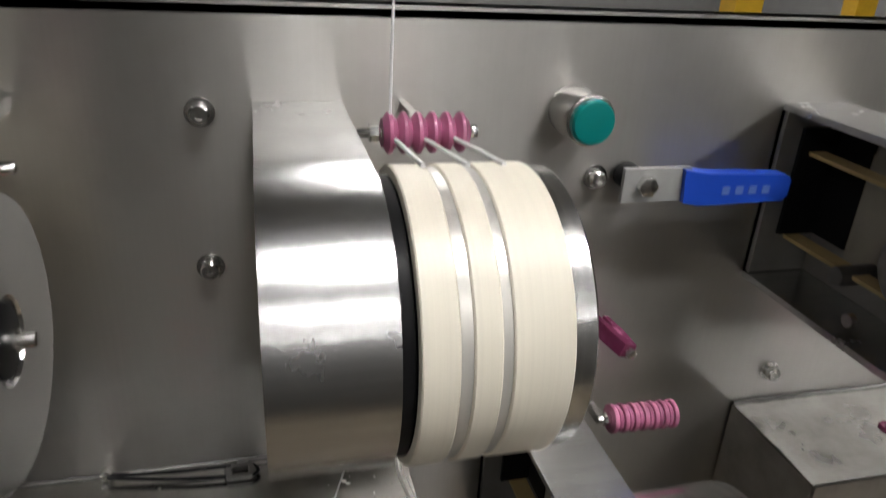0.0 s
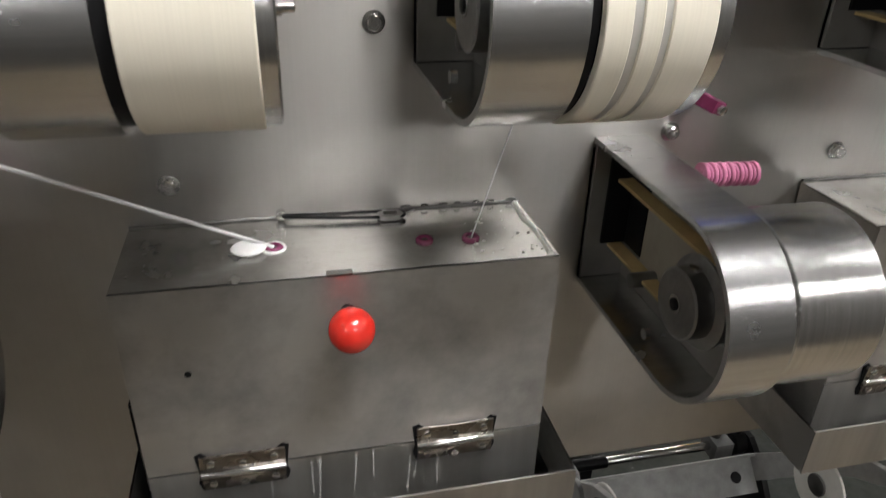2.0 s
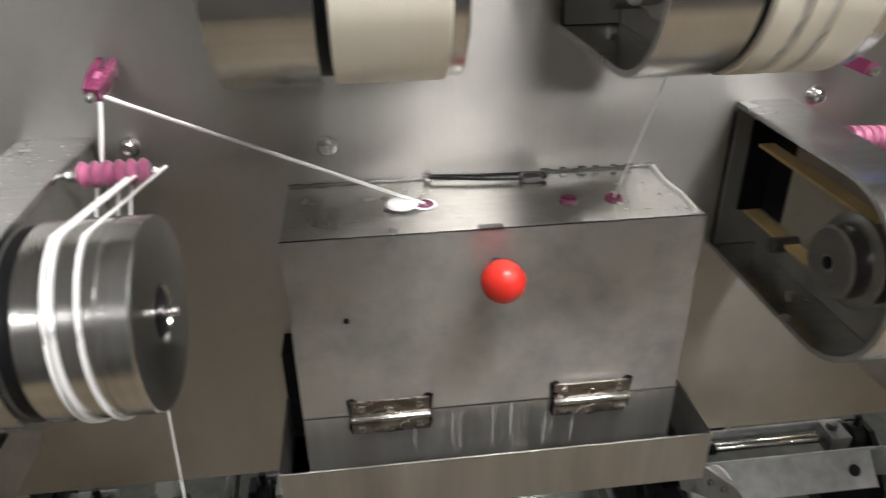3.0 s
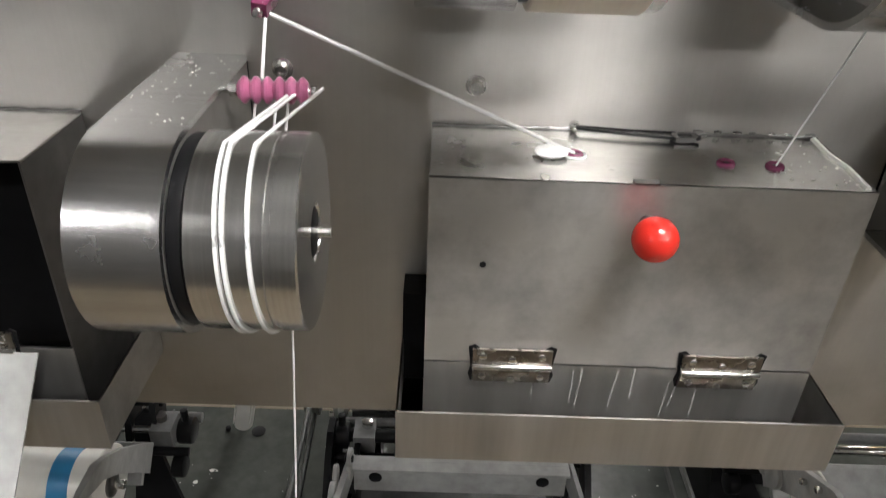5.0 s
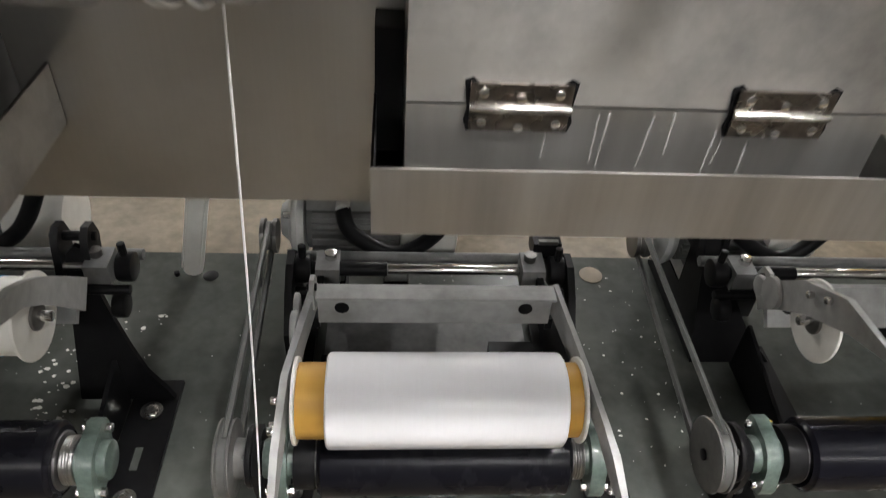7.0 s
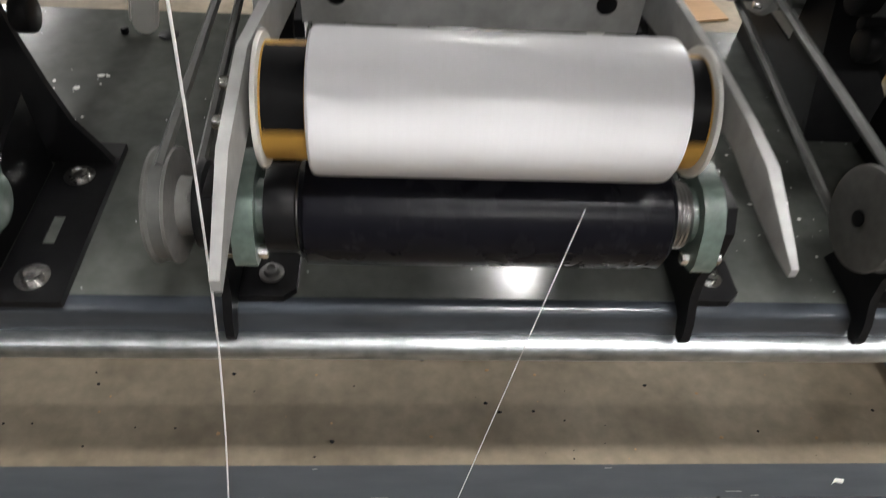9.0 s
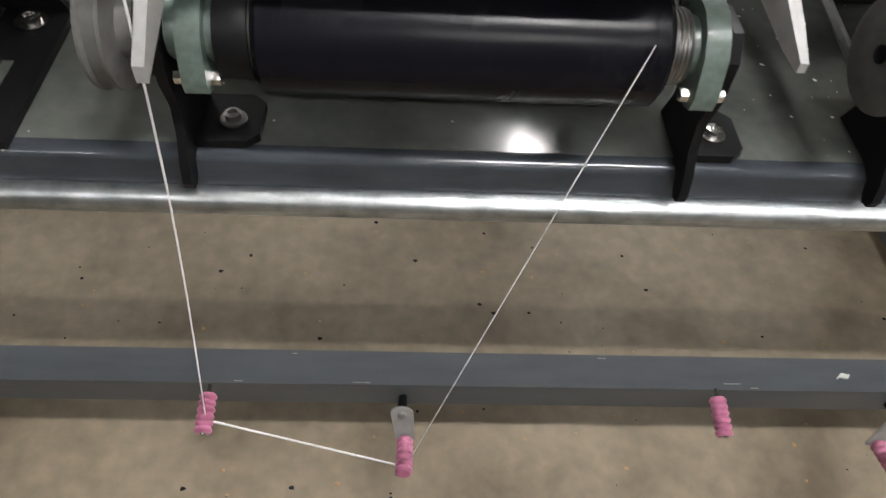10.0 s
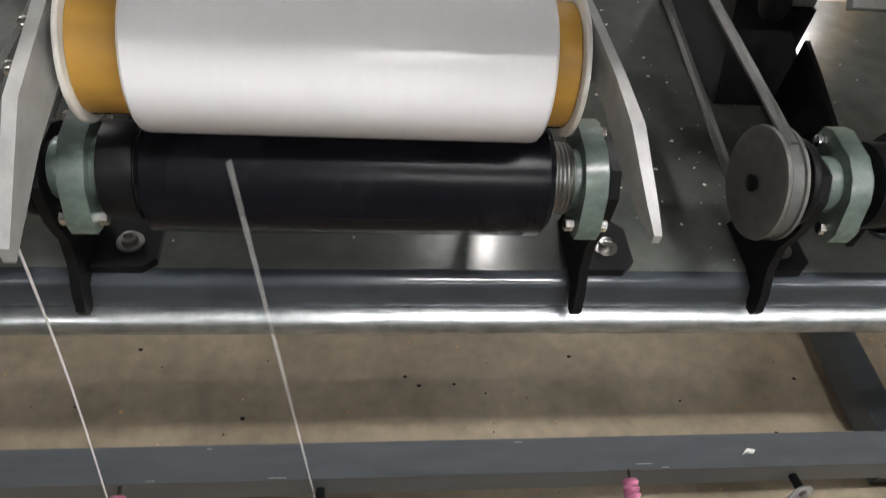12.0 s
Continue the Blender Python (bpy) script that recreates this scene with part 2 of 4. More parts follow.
def ring_prism(outer, inner, a0, a1, axis="x"):
    """A wall between two outlines of as many points."""
    bm = bmesh.new()
    n = len(outer)
    rows = [[bm.verts.new(swap(axis, a, u, v)) for u, v in pts] for a, pts in ((a0, outer), (a1, outer), (a1, inner), (a0, inner))]
    for p, q in zip(rows, rows[1:] + rows[:1]):
        for k in range(n):
            bm.faces.new((p[k], p[(k + 1) % n], q[(k + 1) % n], q[k]))
    return bm


def sweep(points, r, seg=8, bm=None, taper=1.0):
    """A round cord along points."""
    bm = bm or bmesh.new()
    pts = [Vector(p) for p in points]
    rings = []
    for i, p in enumerate(pts):
        d = (pts[min(i + 1, len(pts) - 1)] - pts[max(i - 1, 0)]).normalized()
        side = d.cross(Vector((0.13, 0.31, 0.94)) if abs(d.z) < 0.9 else Vector((0, 1, 0.1))).normalized()
        up = side.cross(d)
        rr = r * (1 + (taper - 1) * i / (len(pts) - 1))
        rings.append([bm.verts.new(p + rr * (math.cos(w) * side + math.sin(w) * up)) for w in (2 * math.pi * k / seg for k in range(seg))])
    for p, q in zip(rings, rings[1:]):
        for k in range(seg):
            bm.faces.new((p[k], p[(k + 1) % seg], q[(k + 1) % seg], q[k]))
    bm.faces.new(rings[0])
    bm.faces.new(rings[-1])
    return bm


def curve(points, steps=8):
    """A smooth line through points."""
    p = [Vector(points[0])] + [Vector(q) for q in points] + [Vector(points[-1])]
    out = []
    for a, b, c, d in zip(p, p[1:], p[2:], p[3:]):
        for k in range(steps):
            t = k / steps
            out.append(0.5 * (2 * b + (c - a) * t + (2 * a - 5 * b + 4 * c - d) * t * t + (3 * b - a - 3 * c + d) * t**3))
    return out + [p[-1]]


def obround(yc, zc, r, back, n=20):
    """A level tongue: half a circle in front, square at its back."""
    pts = [(back, zc + r)]
    for k in range(n + 1):
        w = math.pi / 2 + math.pi * k / n
        pts.append((yc + r * math.cos(w), zc + r * math.sin(w)))
    return pts + [(back, zc - r)]


def screw(at, parent=None, r=0.0055, h=0.005, axis="y", name="screw", label="", mat=None):
    """A socket-head screw whose head stands towards -y (or up)."""
    s = -1 if axis == "y" else 1
    bm = lathe([(0, r * 1.45), (s * 0.0012, r * 1.45), (s * 0.0014, r), (s * (h - 0.001), r), (s * h, r * 0.82), (s * h, r * 0.5), (s * (h - 0.0025), r * 0.45)], axis, (0, 0, 0), 20)
    if parent:
        return part(name, bm, mat or CHROME, parent, label, at)
    return bm


# ---- the hall ----
PLATE_Z, BEAM_Z = 0.547, 0.2
solid("floor", box(-7, 7, -11, 9, -0.1, 0.0, 0), CONCRETE, "stained brown concrete workshop floor with dark specks", "floor", "structure")
solid("ceiling", box(-7, 7, -11, 9, 4.6, 4.7, 0), HALL, "grey painted hall ceiling", "ceiling", "structure")
for nm, b in (("wall_north", (-7, 7, 9, 9.2)), ("wall_south", (-7, 7, -11.2, -11)), ("wall_east", (7, 7.2, -11, 9)), ("wall_west", (-7.2, -7, -11, 9))):
    solid(nm, box(*b, 0, 4.6, 0), HALL, "plain grey painted hall wall", "wall", "structure")

# out of view: added to give the steel something dark to reflect
solid("unseen_wall", box(-5, 5, -2.1, -1.9, 0, 2.05, 0), AISLE, "unseen dark grey wall added for the steel to reflect", "wall", "structure")


def ceiling_lamp(at, length, glow=LAMP):
    lamp = thing("ceiling_lamp", at, "long white ceiling strip lamp, lit, hung below the roof", "lamp", "hall lamps")
    part("housing", box(-length / 2, length / 2, -0.11, 0.11, 0.02, 0.07, 0.01), GREYCAST, lamp)
    part("diffuser", box(-length / 2 + 0.02, length / 2 - 0.02, -0.09, 0.09, 0.0, 0.018, 0.004), glow, lamp)
    part("hanger", round_bar(0.07, 0.55, 0.01, "z", (0, 0, 0), 8), GREYCAST, lamp)
    return lamp


lamp = ceiling_lamp((-3.3, -3.9, 4.0), 1.5)
ceiling_lamp((0.8, -1.12, 4.0), 1.2, NEWLAMP)
for lx, ly in ((4.0, -1.12), (0.8, -3.9), (4.0, -3.9), (-3.6, -7.6), (0.8, -7.6), (4.0, -7.6)):
    copy_thing(lamp, pose(lx, ly, 4.0))
# far back row: unseen lamps added to brighten the floor behind the bench
back_fill = ceiling_lamp((0.78, 6.9, 4.0), 2.5, NEWLAMP)
back_fill.rotation_euler = (0, 0, radians(90))
near_lamp = ceiling_lamp((0.8, 3.4, 4.0), 0.9)
near_lamp.rotation_euler = (0, 0, radians(90))
for lx in (-4.6, 4.3):
    copy_thing(back_fill, pose(lx, 6.9, 4.0, 0, 0, 90))

# ---- the front panel of the machine ----
PANEL_TOP, PANEL_LOW = 1.624, 1.076
panel = thing("machine_panel", (0, 0, PANEL_LOW), "brushed stainless steel front panel of the machine", "machine panel", "", "structure")
H = PANEL_TOP - PANEL_LOW
part("sheet", box(-1.6, 1.7, 0, 0.003, 0, H, 0.0008), PANEL, panel)
part("top_flange", box(-1.6, 1.7, 0.0035, 0.04, H - 0.003, H, 0.0008), PANEL, panel)
part("back_rail", box(-1.6, 1.7, 0.04, 0.06, H - 0.1, H + 0.002, 0.002), PANEL, panel, "bright steel rail behind the top edge")
part("cabinet_body", box(-1.6, 1.7, 0.0605, 0.5, 0.012, H - 0.1, 0.004), DARKSTEEL, panel, "dark steel cabinet body behind the panel")
for x, z in ((0.032, 1.492), (-0.109, 1.387), (0.415, 1.383), (0.252, 1.537), (-0.244, 1.394), (0.033, 1.577), (0.259, 1.407), (-0.62, 1.39)):
    screw((x, -0.0004, z - PANEL_LOW), panel, 0.0052, 0.008, name="screw", label="bright socket-head screw")


# ---- driven rollers on their arms ----
def belt_arm(name, x0, x1, yc, zc, r, label):
    """A level belt housing, open on its left, with pulley and belts; its origin lies on the axis."""
    arm = thing(name, (x0, yc, zc), label, "belt arm", "roller arms")
    w, back = x1 - x0, -yc - 0.0005
    out, inn = obround(0, 0, r, back), obround(0, 0, r - 0.004, back)
    part("band", ring_prism(out, inn, 0, w), ALU_SHEET, arm, "bent bright aluminium band")
    part("side_plate", prism(obround(0, 0, r - 0.0042, back - 0.001), w - 0.004, w - 0.0005), DULLSTEEL, arm, "dull steel side plate")
    part("rear_plate", box(0.0015, w - 0.0045, back - 0.004, back - 0.0006, -r + 0.0045, r - 0.0045, 0.0005), DULLSTEEL, arm)
    # two black plates stand in for the shade within the belt opening
    part("dark_opening", box(0.014, w - 0.005, back - 0.007, back - 0.0045, -0.026, r - 0.014, 0.001), BLACK, arm, "black plate put in for the dark belt opening")
    part("side_opening", box(w - 0.0075, w - 0.0045, back - 0.034, back - 0.0075, -0.026, r - 0.014, 0.001), BLACK, arm, "black plate put in for the dark belt opening")
    sheet = [(0.0, -0.034), (back - 0.036, -0.034), (back - 0.036, 0.036), (back - 0.042, 0.046), (back - 0.052, 0.05), (0.0, 0.05)]
    part("inner_sheet", prism(sheet, w - 0.0075, w - 0.0045, "x", 0.0006), INNER, arm, "inner sheet with warm reflections put into its beige")
    part("tensioner", round_bar(0.014, w - 0.005, 0.006, "x", (0, back - 0.06, -0.03), 12), DARKSTEEL, arm)
    wheel = part("pulley", lathe([(0.004, 0.006), (0.0035, 0.022), (0.0045, 0.0235), (0.016, 0.0235), (0.0165, 0.027), (0.018, 0.031), (0.0195, 0.031), (0.02, 0.028), (0.034, 0.028), (0.0345, 0.031), (0.036, 0.031)], "x", (0, 0, 0), 48), PULLEYSTEEL, arm, "dull steel belt pulley")
    part("bore", lathe([(0.0033, 0.003), (0.0032, 0.0062), (0.0024, 0.0063), (0.0023, 0.003)], "x", (0, 0, 0), 20), CHROME, wheel)
    part("bore_hole", round_bar(0.0015, 0.0022, 0.0042, "x", (0, 0, 0), 16, 0.0002), BLACK, wheel)
    screw_bm = lathe([(0.019, 0.004), (0.026, 0.004), (0.0265, 0.002)], "z", (0.012, 0, 0), 12)
    part("set_screw", screw_bm, CHROME, wheel)
    for s in (1, -1):
        part("belt", box(0.021, 0.033, -0.004, back - 0.004, s * 0.0285 - 0.0012, s * 0.0285 + 0.0012, 0.0005), BELT, arm, "amber flat drive belt")
    part("bolt", lathe([(0.0, 0.004), (0.004, 0.004), (0.0045, 0.002)], "x", (0.004, 0.03, -0.044), 10), CHROME, arm)
    return arm


def roller(name, x0, x1, yc, zc, r, label, cover=None, grooves=(), bolt=True, dish=True):
    """A roller on its arm; cover: the stretch wound with cream yarn; grooves: bare rings."""
    rl = thing(name, ((x0 + x1) / 2, yc, zc), label, "roller", "driven rollers")
    h = (x1 - x0) / 2
    prof = [(-h, r - 0.004), (-h + 0.001, r - 0.001), (-h + 0.002, r)]
    for g in grooves if cover is None else ():
        g -= (x0 + x1) / 2
        prof += [(g - 0.002, r), (g - 0.0014, r - 0.0014), (g + 0.0014, r - 0.0014), (g + 0.002, r)]
    prof += [(h - 0.001, r), (h, r - 0.001)]
    if dish:
        prof += [(h, 0.017), (h - 0.003, 0.016), (h - 0.004, 0.004)]
    else:
        prof += [(h, 0.004)]
    part("shell", lathe(prof, "x", (0, 0, 0), 96), ALU, rl)
    part("gap_shaft", round_bar(-h - 0.008, -h, r - 0.012, "x", (0, 0, 0), 48), BLACK, rl, "black recessed hub")
    # black ring added so the gap beside the arm reads as deep shade
    part("gap_shade", round_bar(-h - 0.0075, -h - 0.0002, r - 0.0025, "x", (0, 0, 0), 64, 0.0003), BLACK, rl, "black ring put in for the shade of the gap")
    if cover and len(cover) > 1:
        v0, v1 = cover[0][0] - (x0 + x1) / 2 + 0.001, cover[-1][1] - (x0 + x1) / 2 - 0.001
        part("yarn_veil", round_bar(v0, v1, r + 0.0005, "x", (0, 0, 0), 96, 0.0004), VEIL, rl, "thin veil of yarn between the bands")
    for c0, c1 in cover or ():
        c0, c1 = c0 - (x0 + x1) / 2, c1 - (x0 + x1) / 2
        part("yarn_band", lathe([(c0, r - 0.001), (c0 + 0.0003, r + 0.001), (c0 + 0.001, r + 0.0016), (c1 - 0.001, r + 0.0016), (c1 - 0.0003, r + 0.001), (c1, r - 0.001)], "x", (0, 0, 0), 96), CREAM, rl, "cream yarn wound close on the roller")
    if bolt:
        part("washer", round_bar(h - 0.0042, h - 0.0005, 0.0145, "x", (0, 0, 0), 24), BLACK, rl)
        part("end_bolt", lathe([(h - 0.001, 0.0045), (h + 0.003, 0.0045), (h + 0.0035, 0.003), (h + 0.009, 0.003), (h + 0.0095, 0.0022)], "x", (0, 0, 0), 16), CHROME, rl, "bright end bolt")
    return rl


AY, AZ, CY, CZ = -0.117, 1.522, -0.138, 1.343
belt_arm("belt_arm", 0.0585, 0.1035, AY, AZ, 0.06, "bright aluminium belt arm reaching out from the panel")
roller_a = roller("yarn_roller", 0.109, 0.1745, AY, AZ, 0.0592, "aluminium roller wound with cream yarn in three bands", ((0.1095, 0.1238), (0.1278, 0.1388), (0.142, 0.1655)))
belt_arm("belt_arm", -0.148, -0.1, AY, AZ, 0.0565, "bright aluminium belt arm beside a wide cream roller")
roller_b = roller("yarn_roller", -0.0945, -0.0305, AY, AZ, 0.0548, "aluminium roller wound full with cream yarn", ((-0.094, -0.0385),))
belt_arm("belt_arm", 0.198, 0.2395, CY, CZ, 0.0622, "open bright aluminium belt arm showing amber belts")
roller_c = roller("bare_roller", 0.2445, 0.3045, CY, CZ, 0.0575, "bare bright turned aluminium roller", bolt=False)
belt_arm("belt_arm", -0.3155, -0.268, CY, CZ, 0.0595, "dusty bright aluminium belt arm beside a threaded roller")
roller_d = roller("threaded_roller", -0.26, -0.202, CY, CZ, 0.0562, "bare aluminium roller with three turns of white yarn", None, (-0.2175,))
belt_arm("belt_arm", 0.371, 0.419, AY, AZ, 0.0585, "open aluminium belt arm with amber belts inside")
roller_e = roller("yarn_roller", 0.4245, 0.491, AY, AZ, 0.057, "aluminium roller wound full with cream yarn", ((0.425, 0.479),))


# yarn turns on the threaded roller
def yarn(name, points, r, label):
    return solid(name, sweep(points, r, 8), YARN, label, "yarn", "", "yarns")


for x0 in (-0.2445, -0.241, -0.2285):
    front = []
    for k in range(33):
        w = radians(100 + 190 * k / 32)
        front.append((x0 + 0.008 * k / 32, CY + 0.0574 * math.cos(w), CZ + 0.0574 * math.sin(w)))
    yarn("yarn_turn", [(x0 + 0.02, -0.05, 1.397)] + front, 0.0011, "white yarn running over the aluminium roller")


# ---- grooved ceramic combs and guides ----
def grooved(length, r, rings, seg=24, flat=0.35):
    """A ceramic sleeve along x from 0, with round ribs."""
    prof = [(0, r * 0.5), (0, r * 0.7)]
    n = rings * 8
    for k in range(n + 1):
        prof.append((length * k / n, r * (1 - flat * (0.5 + 0.5 * math.cos(2 * math.pi * rings * k / n)) ** 1.5)))
    return prof + [(length, r * 0.5)]


def comb(name, at, length, r, rings, turn, mat, label, stub=0.012):
    c = thing(name, at, label, "yarn guide", "ceramic guides")
    c.rotation_euler = [radians(a) for a in turn]
    part("sleeve", lathe(grooved(length, r, rings), "x", (0, 0, 0), 24), mat, c)
    part("pin", round_bar(-stub, length + 0.005, 0.0022, "x", (0, 0, 0), 12), CHROME, c, "bright steel pin")
    part("nut", round_bar(-0.006, -0.001, 0.0042, "x", (0, 0, 0), 6, 0.0004), CHROME, c)
    part("end_screw", round_bar(length + 0.001, length + 0.005, 0.0035, "x", (0, 0, 0), 12), CHROME, c)
    return c


comb_a = comb("grooved_guide", (0.116, -0.05, 1.579), 0.041, 0.0098, 6, (0, 0, 0), PINK, "pink grooved ceramic guide on a steel pin")
comb_d = comb("grooved_guide", (-0.259, -0.06, 1.398), 0.043, 0.0085, 6, (0, 0, 2), PINK, "pink grooved ceramic guide carrying white yarns", 0.018)
comb_c = comb("grooved_guide", (0.272, -0.034, 1.3835), 0.043, 0.0088, 6, (0, 2, 0), PINK, "striped pink grooved ceramic guide without yarn", 0.01)
comb_b = comb("grooved_guide", (-0.034, -0.1, 1.582), 0.035, 0.0088, 5, (0, 0, 180), PINK, "pink grooved ceramic guide beside the wide roller")
part("bracket", box(0.018, 0.022, 0.004, 0.05, -0.003, 0.003, 0.0008), CHROME, comb_a)
part("bracket", box(-0.016, -0.012, 0.0, 0.06, -0.003, 0.003, 0.0008), CHROME, comb_d)
for k in range(7):
    part("rib", round_bar(0.0427 * k / 6 - 0.0012, 0.0427 * k / 6 + 0.0018, 0.0094, "x", (0, 0, 0), 24, 0.0005), PALEPINK, comb_c, "pale pink rib")
part("bracket", box(-0.01, -0.006, 0.0, 0.034, -0.003, 0.003, 0.0008), CHROME, comb_c)
part("bracket", box(0.016, 0.02, -0.0995, -0.002, -0.003, 0.003, 0.0008), CHROME, comb_b)


def snail(at, turn, label):
    g = thing("snail_guide", at, label, "yarn guide", "ceramic guides")
    g.scale = (0.82, 0.92, 0.85)
    g.rotation_euler = [radians(a) for a in turn]
    body = prism([(-0.008, 0), (-0.0085, -0.02), (-0.006, -0.036), (0.006, -0.036), (0.0085, -0.02), (0.008, 0), (0.003, 0.002), (0.002, -0.012), (-0.002, -0.012), (-0.003, 0.002)], -0.0055, 0.0055, "z", 0.0014)
    part("body", body, RUBY, g)
    part("slot", box(-0.002, 0.002, -0.024, -0.016, 0.0045, 0.006, 0.0006), PINK, g, "pale worn yarn slot")
    part("screw", lathe([(-0.036, 0.004), (-0.041, 0.004), (-0.0415, 0.002)], "y", (0, 0, 0), 14), CHROME, g)
    return g


snail((0.27, -0.0005, 1.437), (6, 18, 12), "dark ruby ceramic yarn guide with a steel screw")
snail((-0.246, -0.0005, 1.451), (20, 8, -3), "pink ruby ceramic yarn guide turning a white yarn")

# ---- green lamp and blue valve ----
lampb = thing("push_button", (0.2315, 0, 1.5775), "teal green push button in a steel collar", "button")
part("collar", round_bar(-0.028, -0.0005, 0.0142, "y", (0, 0, 0), 32, 0.0015), CHROME, lampb, "bright steel collar")
part("cap", lathe([(-0.027, 0.0122), (-0.031, 0.0122), (-0.0325, 0.0112), (-0.033, 0.008)], "y", (0, 0, 0), 32), TEAL, lampb)
valve = thing("valve_lever", (0.271, -0.001, 1.539), "blue vinyl valve lever with a bare steel end", "valve")
part("stem", round_bar(-0.02, 0.0, 0.008, "y", (0, 0, 0), 20), BLACK, valve)
part("nut", round_bar(-0.027, -0.019, 0.0062, "y", (0.002, 0, 0), 6, 0.0006), CHROME, valve)
part("lever", box(-0.012, 0.03, -0.0225, -0.0195, -0.01, 0.01, 0.001), GREYCAST, valve, "bare steel lever end")
grip = part("grip", prism([(0.024, 0.0095), (0.04, 0.0068), (0.092, 0.005), (0.096, 0.002), (0.096, -0.0085), (0.092, -0.0115), (0.036, -0.0125), (0.026, -0.0105)], -0.026, -0.0165, "y", 0.002), BLUE, valve, "blue vinyl grip")
for k in range(4):
    part("mark", box(0.05 + 0.009 * k, 0.055 + 0.009 * k, -0.0264, -0.0262, -0.006, -0.001, 0), PALEBLUE, grip, "pale moulded mark")


# ---- finish baths ----
def hinge(parent, x):
    for g in (-1, 1):
        grime = [(x + g * 0.022, 0.0125), (x + g * 0.027, 0.0165), (x + g * 0.0315, 0.0145), (x + g * 0.0305, 0.006), (x + g * 0.0295, -0.003), (x + g * 0.031, -0.01), (x + g * 0.029, -0.0165), (x + g * 0.021, -0.0155)]
        part("grime", prism(grime, -0.0911, -0.0904, "y"), BLACK, parent, "black grime by the hinge")
    hg = part("hinge", box(x - 0.0285, x + 0.0285, -0.0935, -0.0915, 0.0015, 0.014, 0.0006), HINGE, parent, "stained polished steel hinge")
    part("lower_leaf", box(x - 0.028, x + 0.028, -0.0935, -0.0915, -0.015, -0.0028, 0.0006), HINGE, hg)
    part("knuckle", round_bar(x - 0.0285, x + 0.0285, 0.0026, "x", (0, -0.0945, -0.0005), 14, 0.0005), CHROME, hg, "bright hinge knuckle")
    for dx in (-0.021, 0.0, 0.021):
        for dz in (0.0085, -0.0095):
            part("rivet", lathe([(-0.0936, 0.0032), (-0.0946, 0.0028), (-0.095, 0.0014)], "y", (x + dx, 0, dz - (0.003 if dx == 0 else 0)), 10), CHROME, hg)


def eyelet(parent, x, y, z):
    e = part("eyelet", lathe([(-0.002, 0.0062), (0.0012, 0.0062), (0.0022, 0.0052), (0.0022, 0.0034), (0.0005, 0.0028)], "z", (x, y, z), 24), RUBY, parent, "ruby ceramic eyelet")
    part("hole", round_bar(0.0, 0.0008, 0.0027, "z", (x, y, z), 16, 0.0001), BLACK, e)


